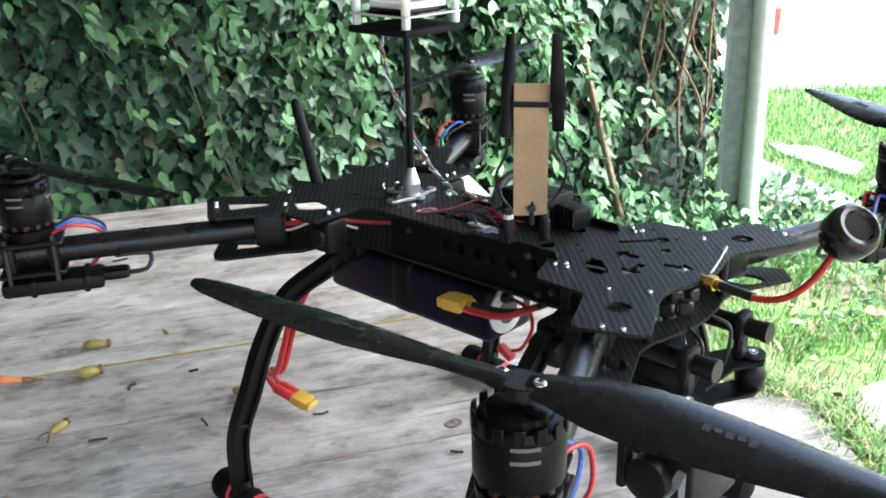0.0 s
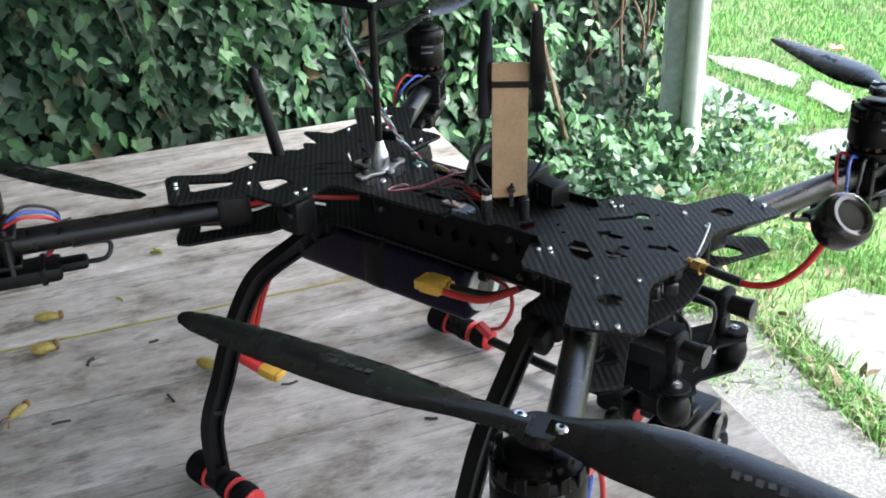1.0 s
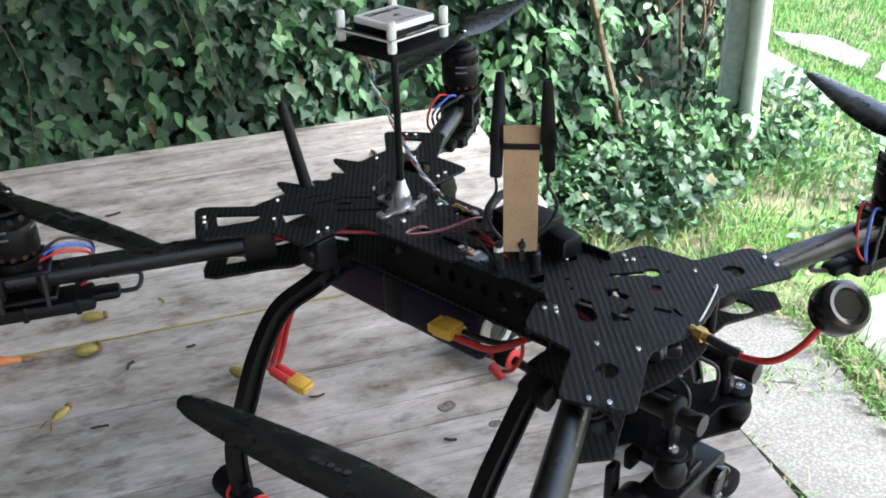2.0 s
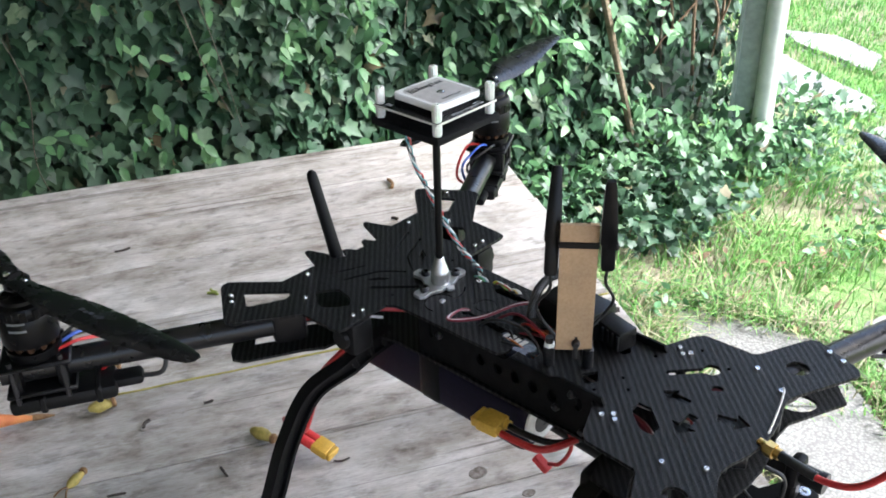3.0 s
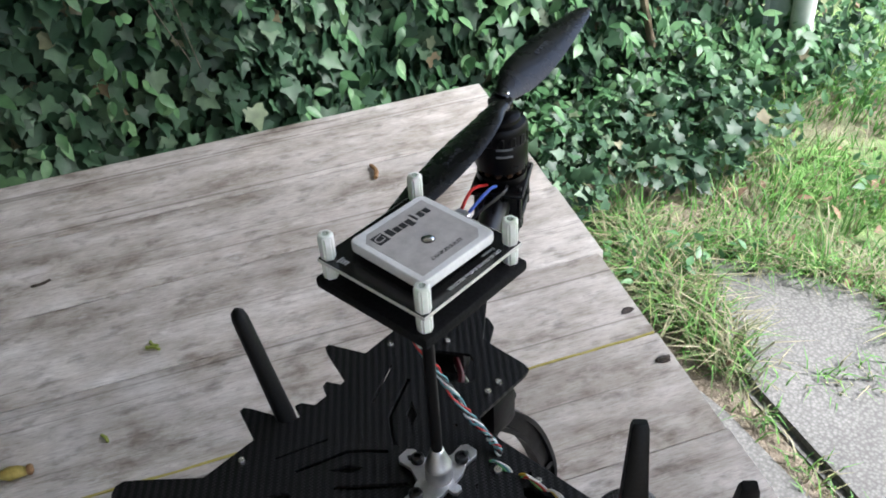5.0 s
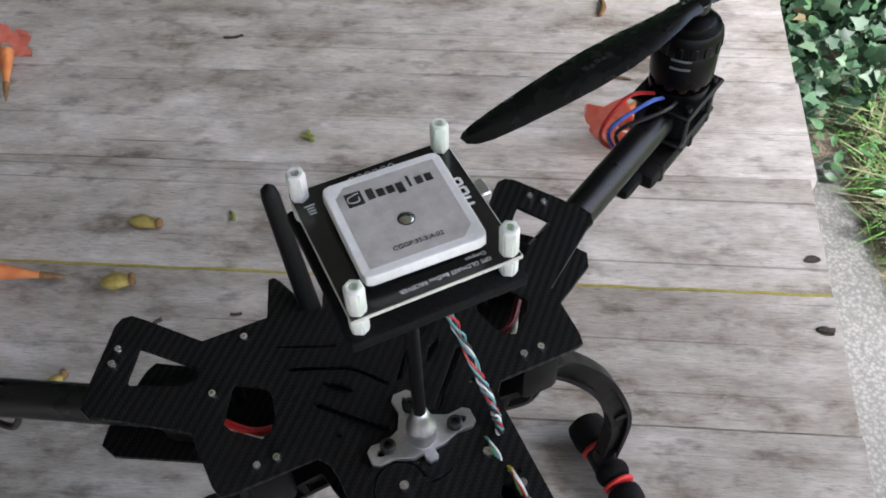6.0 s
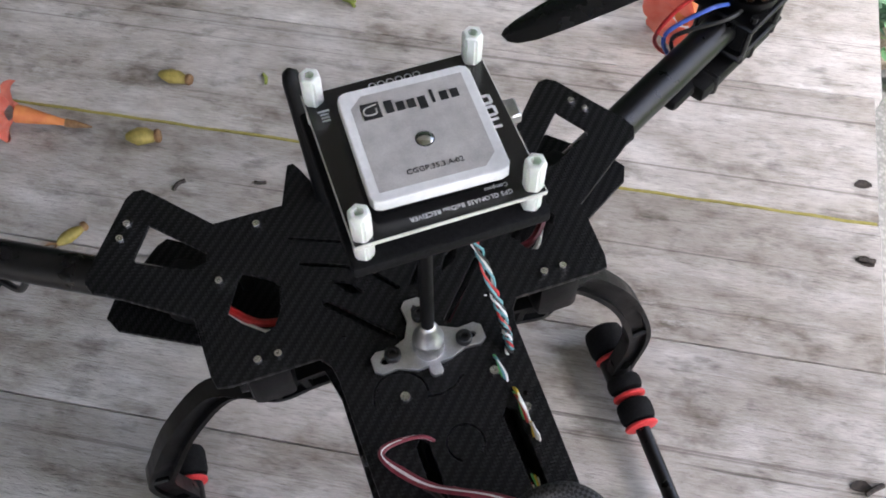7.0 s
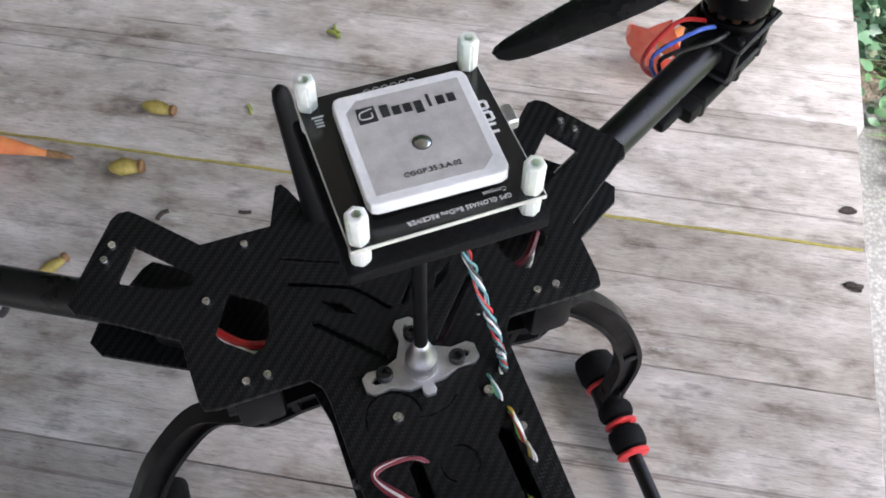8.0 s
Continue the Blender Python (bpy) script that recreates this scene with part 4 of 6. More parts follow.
for k, off in enumerate((-0.0030, 0.0030)):
    b = bmesh.new()
    cable(b, [(-0.030, -0.024 + off, -0.032), (-0.042, -0.036 + off, -0.042), (-0.060, -0.048 + off, -0.066), (-0.078, -0.050 + off, -0.096), (-0.101, -0.050 + off, -0.148), (w0.x - 0.003, w0.y - 0.002 + off, w0.z + 0.012), (w0.x + 0.001, w0.y + off, w0.z + 0.001), tuple(w0 + wd * 0.012 + Vector((0, off, 0)))], 0.0024, 10)
    part("loose_lead", b, "redwire", quad, "red silicone lead")
    b = bmesh.new()
    lathe(b, w0 + wd * 0.004 + Vector((0, off * 1.15, 0)), wd, [(0, 0.0034), (0.002, 0.0040), (0.018, 0.0040), (0.020, 0.0034)], 12)
    part("plug_boot", b, "red", quad)
b = xt_plug((0, 0, 0), (0, 0, 0))
b.transform(Matrix.Translation(w0 + wd * 0.030) @ wd.to_track_quat("X", "Z").to_matrix().to_4x4())
part("loose_plug", b, "xt", quad, "yellow plug lying on the table")

# rear wiring seen through the octagonal cut-outs
for s in (1, -1):
    b = bmesh.new()
    cable(b, [(-0.062, s * 0.080, -0.0135), (-0.052, s * 0.070, -0.0125), (-0.038, s * 0.058, -0.010), (-0.035, s * 0.044, -0.012), (-0.030, s * 0.030, -0.016), (-0.012, s * 0.010, -0.019)], 0.0017)
    part("arm_wire", b, "winewire" if s > 0 else "redwire", quad)
    b = bmesh.new()
    cable(b, [(-0.063, s * 0.079, -0.0165), (-0.050, s * 0.068, -0.0165), (-0.034, s * 0.058, -0.009), (-0.031, s * 0.050, -0.011), (-0.024, s * 0.03, -0.020)], 0.0010)
    part("arm_wire", b, "whitewire", quad)

# whip aerial at the tail
b = bmesh.new()
ln = [Vector((-0.0775, -0.0165, -0.012)), Vector((-0.0835, -0.0176, 0.010)), Vector((-0.0950, -0.0198, 0.0545)), Vector((-0.0958, -0.0200, 0.0580)), Vector((-0.0962, -0.0201, 0.0598))]
sweep(b, ln, ring_prof(0.0044, 16), (0, 1, 0), [1.1, 1.0, 0.86, 0.7, 0.25])
part("whip_aerial", b, "rubber", quad, "black rubber whip aerial")

# mast, clamp and satellite receiver
b = bmesh.new()
rod(b, (0, 0, 0.004), (0, 0, 0.1125), 0.0024, 0.0024, 16)
mast = part("mast", b, "rubber", quad, "thin black mast rod")
lobes = []
for a0 in (90, 180, 270, 360):
    for da, r in ((-42, 0.0095), (-17, 0.0135), (-13, 0.0195), (-7, 0.0215), (7, 0.0215), (13, 0.0195), (17, 0.0135)):
        k = 0.52 if a0 == 360 and r > 0.01 else 1.0
        lobes.append((r * k * math.cos(radians(a0 + da)), r * k * math.sin(radians(a0 + da))))
cl = part("mast_foot", sheet(lobes, [slot(0, 0.013, 0, 0.0175, 0.0032), slot(0, -0.013, 0, -0.0175, 0.0032), slot(-0.013, 0, -0.0175, 0, 0.0032)], 0.0026, 0.0022), "alu", mast, "silver lobed clamp foot")
b = bmesh.new()
lathe(b, (0, 0, 0.0022), (0, 0, 1), [(0, 0.0054), (0.001, 0.0057), (0.0095, 0.0057), (0.0100, 0.0054), (0.0165, 0.0033), (0.0185, 0.0029), (0.0190, 0.0024)], 32)
part("clamp_nut", b, "alu", mast, "knurled silver clamp nut")
b = bmesh.new()
for k in range(40):
    a = 2 * math.pi * k / 40
    box(b, (0.0057 * math.cos(a), 0.0057 * math.sin(a), 0.0072), (0.0005, 0.0005, 0.0068), (0, 0, math.degrees(a)), 0)
part("knurl", b, "alu", mast)
for x, y in ((0.001, 0.0135), (-0.001, -0.0135), (-0.0135, 0.001)):
    b = bmesh.new()
    lathe(b, (x, y, 0.002), (0, 0, 1), [(0, 0.0031), (0.0028, 0.0031), (0.0034, 0.0026), (0.0034, 0.0015), (0.002, 0.0014)], 14)
    part("clamp_screw", b, "dark_steel", mast)

b = bmesh.new()
box(b, (0, 0, 0.1150), (0.0535, 0.0535, 0.0046), (0, 0, 0), 0.0012, 2)
gps = part("receiver_base", b, "foam", quad, "black receiver base on four nylon spacers")
PCB = 0.1256
b = bmesh.new()
box(b, (0, 0, PCB - 0.0008), (0.0500, 0.0500, 0.0014), (0, 0, 0), 0.0)
part("circuit_board", b, "pcb", gps, "black circuit board with white print")
b = bmesh.new()
for x, y, sx, sy in ((0.0251, 0, 0.0004, 0.0504), (-0.0251, 0, 0.0004, 0.0504), (0, 0.0251, 0.0504, 0.0004), (0, -0.0251, 0.0504, 0.0004)):
    box(b, (x, y, PCB - 0.0008), (sx, sy, 0.0012), (0, 0, 0), 0)
part("board_edge", b, "edge", gps)
for x in (0.0224, -0.0224):
    for y in (0.0224, -0.0224):
        for z0, z1 in ((0.1172, PCB - 0.0015), (PCB, 0.1360)):
            b = bmesh.new()
            lathe(b, (x, y, z0), (0, 0, 1), [(0, 0.0025), (0.0006, 0.0030), (z1 - z0 - 0.0012, 0.0031), (z1 - z0 - 0.0003, 0.0027), (z1 - z0, 0.0023), (z1 - z0, 0.0014), (z1 - z0 - 0.003, 0.0013)], 6)
            bmesh.ops.bevel(b, geom=[e for e in b.edges if abs(e.verts[0].co.z - e.verts[1].co.z) > 0.003], offset=0.0006, segments=2, affect="EDGES")
            part("spacer_post", b, "milky", gps, "milky white hexagonal nylon spacer")
b = bmesh.new()
box(b, (0, 0, PCB + 0.0015), (0.0335, 0.0335, 0.0030), (0, 0, 0), 0.0005, 1)
part("aerial_base", b, "pcb", gps)
b = bmesh.new()
q = 0.0175
pts = [(q - 0.002, q), (q - 0.0006, q - 0.0006), (q, q - 0.002)]
lp = []
for sx, sy, rev in ((1, 1, 0), (1, -1, 1), (-1, -1, 0), (-1, 1, 1)):
    seq = [(x * sx, y * sy) for x, y in pts]
    lp += seq[::-1] if rev else seq
patch = part("patch_aerial", sheet(lp, [], 0.1325, 0.0040, 0.0005), "ceramic", gps, "white ceramic patch aerial")
e = 0.0153
lp2 = [(-e, -e + 0.0034), (-e + 0.0034, -e), (e, -e), (e, e - 0.0034), (e - 0.0034, e), (-e, e)]
part("silver_face", sheet([(y, x) for x, y in lp2], [], 0.13256, 0.0002, 0.00002), "silver", patch, "matt silver face of the aerial")
b = bmesh.new()
lathe(b, (0.0028, 0.0, 0.1325), (0, 0, 1), [(0, 0.0022), (0.0003, 0.0022), (0.0007, 0.0016), (0.0008, 0.0005)], 20)
part("feed_pin", b, "steel", patch, "round soldered pin")
b = bmesh.new()
lathe(b, (0.0028, 0.0, 0.1325), (0, 0, 1), [(0, 0.0025), (0.00012, 0.0025)], 20)
part("pin_rim", b, "ink", patch)
RZ = pose(0, 0, 0, 0, 0, 90)
TZ = 0.13266
lettering("CGGP.35.3.A.02", 0.0022, Matrix.Translation((0.0116, 0.0, TZ)) @ RZ, "ink", patch)
# maker's mark as plain shapes
b = bmesh.new()
box(b, (-0.0097, -0.0105, TZ), (0.0052, 0.0048, 0.0002), (0, 0, 0), 0)
part("mark", b, "ink", patch)
b = bmesh.new()
cable(b, [(-0.0115, -0.0088, TZ + 0.0001), (-0.0107, -0.0120, TZ + 0.0001), (-0.0087, -0.0122, TZ + 0.0001), (-0.0085, -0.0095, TZ + 0.0001), (-0.0101, -0.0092, TZ + 0.0001)], 0.00022, 5, 5)
part("mark_line", b, "silver", patch)
for k, (h, up) in enumerate(((0.0040, 0.0006), (0.0028, 0), (0.0028, 0), (0.0040, -0.0006), (0.0042, 0.0007), (0.0028, 0), (0.0028, 0))):
    b = bmesh.new()
    box(b, (-0.0092 - up, -0.0058 + 0.0029 * k, TZ), (h, 0.0008 if k == 4 else 0.0021, 0.0002))
    part("mark_bar", b, "ink", patch)
patch.matrix_local = pose(0.0018, 0, 0, 0, 0, -1.6)
BZ = PCB + 0.0001
lettering("GPS GLONASS BeiDou RECEIVER", 0.0019, Matrix.Translation((0.0222, 0.0035, BZ)) @ pose(0, 0, 0, 0, 0, -90), "silk", gps)
lettering("Compass", 0.0017, Matrix.Translation((0.0198, 0.0135, BZ)) @ pose(0, 0, 0, 0, 0, -90), "silk", gps)
b = bmesh.new()
for k in range(6):
    for ro in (0, 1):
        pts = [Vector((-0.0222 + 0.0021 * ro + 0.0009 * math.cos(a), -0.0062 + 0.0025 * k + 0.00095 * math.sin(a), BZ)) for a in [2 * math.pi * i / 8 for i in range(9)]]
        sweep(b, pts, ring_prof(0.00016, 4))
part("solder_ring", b, "silk", gps)
b = bmesh.new()
for k, (x, sx) in enumerate(((-0.0075, 0.0032), (-0.0035, 0.0034), (0.0007, 0.0032))):
    for dx, dy, wx, wy in ((-sx * 0.4, 0, 0.0008, 0.0026), (sx * 0.4, 0, 0.0008, 0.0026), (0, -0.0014, sx, 0.0008), (0, 0.0014, sx * 0.8, 0.0008)):
        if k == 2 and dy > 0:
            continue
        box(b, (x + dx, 0.0207 + dy, BZ), (wx, wy, 0.0002))
part("maker_mark", b, "silk", gps)
b = bmesh.new()
for k in range(4):
    box(b, (-0.0180 + 0.0011 * k, -0.0210, BZ), (0.0005, 0.0022 if k else 0.0032, 0.0002))
part("fine_print", b, "silk", gps)
b = bmesh.new()
box(b, (-0.0035, 0.0262, PCB - 0.0025), (0.0066, 0.0050, 0.0036), (0, 0, 0), 0.0005, 1)
part("socket", b, "alu", gps, "small metal socket")

# twisted receiver cable
tw = smooth_line([(-0.008, -0.003, 0.113), (-0.0185, -0.005, 0.104), (-0.0255, 0.006, 0.078), (-0.0265, 0.018, 0.055), (-0.019, 0.0255, 0.030), (-0.008, 0.0285, 0.013), (0.002, 0.0292, 0.0055), (0.0085, 0.0285, 0.0025), (0.0105, 0.0275, -0.003)], 14)
for k, mt in enumerate(("tealwire", "whitewire", "blackwire", "tealwire", "redwire")):
    pts = []
    for i, p in enumerate(tw):
        a = i * 0.40 + k * math.pi * 0.4 + 0.5 * math.sin(i * 0.33 + 2 * k)
        dd = (tw[min(i + 1, len(tw) - 1)] - tw[max(i - 1, 0)]).normalized()
        s = dd.cross(Vector((0, 1, 0.2))).normalized()
        w = s.cross(dd)
        pts.append(p + (s * math.cos(a) + w * math.sin(a)) * (0.00125 + 0.0003 * math.sin(i * 0.7 + k * 2.1)))
    b = bmesh.new()
    sweep(b, pts, ring_prof(0.00052, 6), (0.3, 1, 0.2))
    part("receiver_wire", b, mt, mast)
for k, (mt, y, pts) in enumerate((("tealwire", 0, [(0.009, 0.0222, -0.003), (0.012, 0.0222, 0.0016), (0.018, 0.0226, 0.0014), (0.022, 0.0228, -0.003)]), ("yellowwire", 0, [(0.024, 0.0245, -0.002), (0.027, 0.0245, 0.002), (0.034, 0.0244, 0.001), (0.040, 0.0244, -0.003)]), ("redwire", 0.0012, [(0.025, 0.0240, -0.002), (0.029, 0.0240, 0.002), (0.036, 0.0242, 0.001), (0.041, 0.0246, -0.003)]), ("whitewire", 0, [(0.037, 0.0252, -0.003), (0.040, 0.0252, 0.0012), (0.044, 0.0252, 0.0008), (0.047, 0.025, -0.003)]), ("yellowwire", 0, [(0.056, 0.020, -0.004), (0.064, 0.019, -0.001), (0.071, 0.018, -0.001), (0.078, 0.016, -0.006)]), ("redwire", 0, [(0.058, 0.0175, -0.004), (0.066, 0.0165, -0.001), (0.074, 0.016, -0.002), (0.080, 0.014, -0.006)]), ("brownwire", 0, [(0.036, 0.0, -0.006), (0.040, -0.002, -0.004), (0.046, -0.001, -0.006)]))):
    b = bmesh.new()
    cable(b, pts, 0.0006)
    part("signal_wire", b, mt, quad)
    for j, mx in ((1, "whitewire"), (-1, "yellowwire" if k % 2 else "greenwire")):
        b = bmesh.new()
        cable(b, [(p[0] + 0.0010 * j, p[1] + 0.0008 * j * (1 - i % 2), p[2] + 0.0005 * (i % 2) * j) for i, p in enumerate(pts)], 0.00042)
        part("signal_wire", b, mx, quad)

# servo lead and braided loom over the bay
for k, (mt, off) in enumerate((("winewire", 0.0), ("whitewire", 0.0012), ("winewire", 0.0026))):
    b = bmesh.new()
    cable(b, [(0.037, -0.006, -0.005 + off * 0.3), (0.0318, -0.0125, 0.0012 + off * 0.2), (0.0304 + off * 0.3, -0.0230, 0.0025), (0.0330 + off * 0.4, -0.0290 + off * 0.3, 0.0030), (0.0409, -0.0262 + off, 0.0040), (0.0513, -0.0171 + off, 0.0065), (0.062, 0.000 + off, 0.011), (0.070, 0.011 + off, 0.010), (0.077, 0.018 + off, 0.006)], 0.00075, 10)
    part("servo_lead", b, mt, quad)
b = bmesh.new()
cable(b, [(0.074, 0.000, -0.004), (0.071, 0.004, 0.009), (0.069, 0.013, 0.019), (0.072, 0.023, 0.025), (0.080, 0.030, 0.025), (0.088, 0.031, 0.016), (0.091, 0.028, 0.004)], 0.0029, 10, 10)
part("braided_loom", b, "braid", quad, "black braided cable loop")

# electronics in the bay
b = bmesh.new()
box(b, (0.0930, 0.0195, 0.010), (0.038, 0.026, 0.018), (0, 0, -5), 0.0012, 2)
rx = part("radio_receiver", b, "plastic", quad, "small black radio receiver box with printed label")
b = bmesh.new()
for k in range(5):
    box(b, (0.081 + k * 0.0036, 0.0190 - 0.002 * (k % 2), 0.0191), (0.0022, 0.0085 if k % 2 else 0.0050, 0.0003), (0, 0, -5))
box(b, (0.0740, 0.0125, 0.010), (0.0004, 0.0040, 0.0075), (0, 0, -5))
part("label_bar", b, "print", rx)
b = bmesh.new()
box(b, (0.119, 0.0195, 0.008), (0.024, 0.014, 0.013), (0, 0, -14), 0.0015, 2)
part("video_transmitter", b, "plastic", quad, "black finned transmitter")
b = bmesh.new()
for k in range(6):
    box(b, (0.108 + k * 0.0040, 0.0150 - 0.0009 * k, 0.008), (0.0014, 0.0022, 0.010), (0, 0, -14))
part("fin", b, "dark_steel", quad)
b = bmesh.new()
box(b, (0.0760, -0.0160, -0.004), (0.026, 0.015, 0.008), (0, 0, -6), 0.002, 2)
reg = part("regulator", b, "greyblue", quad, "voltage regulator in grey-blue shrink wrap")
b = bmesh.new()
for k in range(4):
    box(b, (0.068 + k * 0.0042, -0.0155, 0.0002), (0.0028, 0.006 if k % 2 else 0.004, 0.0003), (0, 0, -6))
part("label_bar", b, "label", reg)
b = bmesh.new()
box(b, (0.075, 0.006, -0.012), (0.050, 0.030, 0.010), (0, 0, 2), 0.002, 2)
part("flight_controller", b, "plastic", quad)
# Mostly black wires: the bay's shadow is put into their colours.
random.seed(12)
for k in range(16):
    mt = random.choice(("winewire", "brownwire", "blackwire", "blackwire", "blackwire", "redwire", "winewire"))
    x, y = random.uniform(0.048, 0.066), random.uniform(-0.022, 0.018)
    b = bmesh.new()
    cable(b, [(x, y, -0.010), (x + 0.012, y + random.uniform(-0.006, 0.006), random.uniform(-0.004, 0.001)), (x + 0.028, y + random.uniform(-0.008, 0.008), random.uniform(-0.006, 0.002)), (x + random.uniform(0.040, 0.052), y + random.uniform(-0.008, 0.006), -0.010)], random.uniform(0.0007, 0.0011))
    part("loose_wire", b, mt, quad)
for x, y in ((0.103, -0.021), (0.121, -0.009)):
    b = bmesh.new()
    lathe(b, (x, y, 0.0), (0, 0, 1), [(0, 0.0032), (0.012, 0.0032), (0.0125, 0.0024), (0.018, 0.0024)], 12)
    part("stand_off", b, "dark_steel", quad)
b = bmesh.new()
lathe(b, (0.103, -0.021, 0.012), (0, 0, 1), [(0, 0.0032), (0.002, 0.0032), (0.003, 0.0024)], 6)
part("nylon_nut", b, "jack", quad, "white nylon nut")

# cardboard strip that carries the two aerials
CB = [Vector((0.1126, -0.0279, 0)), Vector((0.1272, -0.0160, 0))]
cu = (CB[1] - CB[0]).normalized()
cn = Vector((cu.y, -cu.x, 0))
cw = (CB[1] - CB[0]).length
cm = Matrix(((cu.x, 0, cn.x, CB[0].x), (cu.y, 0, cn.y, CB[0].y), (0, 1, 0, 0), (0, 0, 0, 1)))
me = sheet([(0, 0.0180), (cw * 0.50, 0.0180), (cw * 0.50, 0.0265), (cw * 0.62, 0.0265), (cw * 0.62, 0.0180), (cw, 0.0190), (cw + 0.0002, 0.0945), (0.0, 0.0945)], [], 0.0, 0.0032, 0.0004)
me.transform(cm)
card = part("cardboard_strip", me, "card", quad, "upright strip of brown cardboard with a cable tie")
cc = (CB[0] + CB[1]) / 2 - cn * 0.0016
b = bmesh.new()
loop = [(-cw / 2 - 0.0008, 0.0009), (cw / 2 + 0.0008, 0.0009), (cw / 2 + 0.0008, -0.0042), (-cw / 2 - 0.0008, -0.0042), (-cw / 2 - 0.0008, 0.0009)]
ln = [cc + cn * 0.0012 + cu * a + cn * c + Vector((0, 0, 0.0835 - 0.02 * a)) for a, c in loop]
sweep(b, ln, [(-0.0006, -0.0016), (0.0006, -0.0016), (0.0006, 0.0016), (-0.0006, 0.0016)])
box(b, cc + cu * (cw / 2 + 0.008) + Vector((0, 0, 0.0825)), (0.006, 0.005, 0.005), (0, 0, 38), 0.001, 1)
part("cable_tie", b, "plastic", card, "black cable tie")
b = bmesh.new()
lathe(b, cc + cu * 0.001 + cn * 0.0016 + Vector((0, 0, 0.0225)), cn, [(0, 0.0024), (0.002, 0.0024), (0.003, 0.0016)], 12)
rod(b, cc + cu * 0.001 + cn * 0.001 + Vector((0, 0, 0.012)), cc + cu * 0.001 + cn * 0.001 + Vector((0, 0, 0.024)), 0.0015, 0.0015, 10)
part("card_bolt", b, "dark_steel", card)


def paddle(p0, p1, side):
    p0, p1 = Vector(p0), Vector(p1)
    pr = [(-0.0042, -0.0022), (-0.003, -0.0030), (0.003, -0.0030), (0.0042, -0.0022), (0.0042, 0.0022), (0.003, 0.0030), (-0.003, 0.0030), (-0.0042, 0.0022)]
    ln = [p0 + (p1 - p0) * k for k in (0.0, 0.03, 0.25, 0.3, 0.33, 0.6, 0.97, 1.0)]
    b = bmesh.new()
    sweep(b, ln, pr, cn, [0.65, 0.85, 0.85, 0.85, 1.05, 0.92, 0.62, 0.5])
    ob = part("paddle_aerial", b, "plastic", quad, "flat tapered black aerial")
    b = bmesh.new()
    cable(b, [p0, p0 + Vector((0, 0, -0.010)) - cn * 0.002, p0 + cu * side * 0.006 - cn * 0.012 + Vector((0, 0, -0.026)), p0 + cu * side * 0.003 - cn * 0.022 + Vector((0, 0, -0.042)), p0 - cn * 0.020 - cu * side * 0.005 + Vector((0, 0, -0.052))], 0.0009)
    part("coax", b, "blackwire", ob)


paddle((0.1075, -0.0290, 0.0640), (0.0992, -0.0150, 0.1198), -1)
paddle((0.1305, -0.0105, 0.0680), (0.1346, -0.0190, 0.1235), 1)

# wiring under the front plate
for k, (mt, r, pts) in enumerate((("winewire", 0.0022, [(0.120, -0.012, -0.014), (0.150, -0.018, -0.010), (0.172, -0.025, -0.009), (0.196, -0.048, -0.012)]), ("winewire", 0.0022, [(0.120, 0.014, -0.014), (0.150, 0.020, -0.011), (0.174, 0.030, -0.010), (0.198, 0.052, -0.012)]), ("redwire", 0.0009, [(0.110, 0.002, -0.012), (0.140, 0.006, -0.008), (0.170, 0.000, -0.008), (0.205, -0.010, -0.010)]), ("whitewire", 0.0008, [(0.112, -0.004, -0.012), (0.150, -0.010, -0.009), (0.185, -0.004, -0.009), (0.208, 0.004, -0.012)]))):
    b = bmesh.new()
    cable(b, pts, r)
    part("loose_wire", b, mt, quad)
# Wires over the bay, in dark colours that carry its shadow.
for mt, r, pts in (("winewire", 0.0009, [(0.050, -0.010, -0.002), (0.062, -0.002, 0.006), (0.080, -0.004, 0.006), (0.100, -0.010, -0.003)]), ("blackwire", 0.0008, [(0.066, 0.004, -0.003), (0.074, 0.001, 0.006), (0.086, -0.001, 0.007), (0.100, -0.004, -0.003)]), ("redwire", 0.0008, [(0.064, 0.001, -0.003), (0.074, -0.003, 0.004), (0.088, -0.006, 0.004), (0.104, -0.008, -0.004)]), ("blackwire", 0.0011, [(0.045, -0.020, -0.004), (0.056, -0.014, 0.005), (0.075, -0.008, 0.004), (0.098, -0.016, -0.004)])):
    b = bmesh.new()
    cable(b, pts, r)
    part("loose_wire", b, mt, quad)

# mushroom aerial on its red cable
b = bmesh.new()
ad = Vector((0.55, -0.30, 0.62)).normalized()
lathe(b, Vector((0.2955, -0.003, 0.0412)) - ad * 0.010, ad, [(0, 0.0075), (0.001, 0.0105), (0.005, 0.0128), (0.014, 0.0132), (0.0175, 0.0122), (0.019, 0.0100), (0.0186, 0.0080), (0.0172, 0.0070)], 30)
mush = part("mushroom_aerial", b, "gloss", quad, "glossy black mushroom-shaped aerial")
b = bmesh.new()
cable(b, [(0.2335, -0.0055, -0.0008), (0.244, -0.007, -0.0012), (0.258, -0.009, -0.001), (0.272, -0.009, 0.004), (0.283, -0.006, 0.016), (0.2915, -0.002, 0.034)], 0.0018, 10, 10)
part("aerial_cable", b, "redwire", mush, "stiff red coaxial cable")
b = bmesh.new()
cable(b, [(0.2335, -0.0055, -0.0008), (0.244, -0.007, -0.0012), (0.254, -0.0085, -0.0012)], 0.0026, 8, 10)
part("cable_sleeve", b, "blackwire", mush)
b = bmesh.new()
rod(b, (0.222, -0.0035, -0.001), (0.229, -0.0048, -0.001), 0.0026, 0.0026, 14)
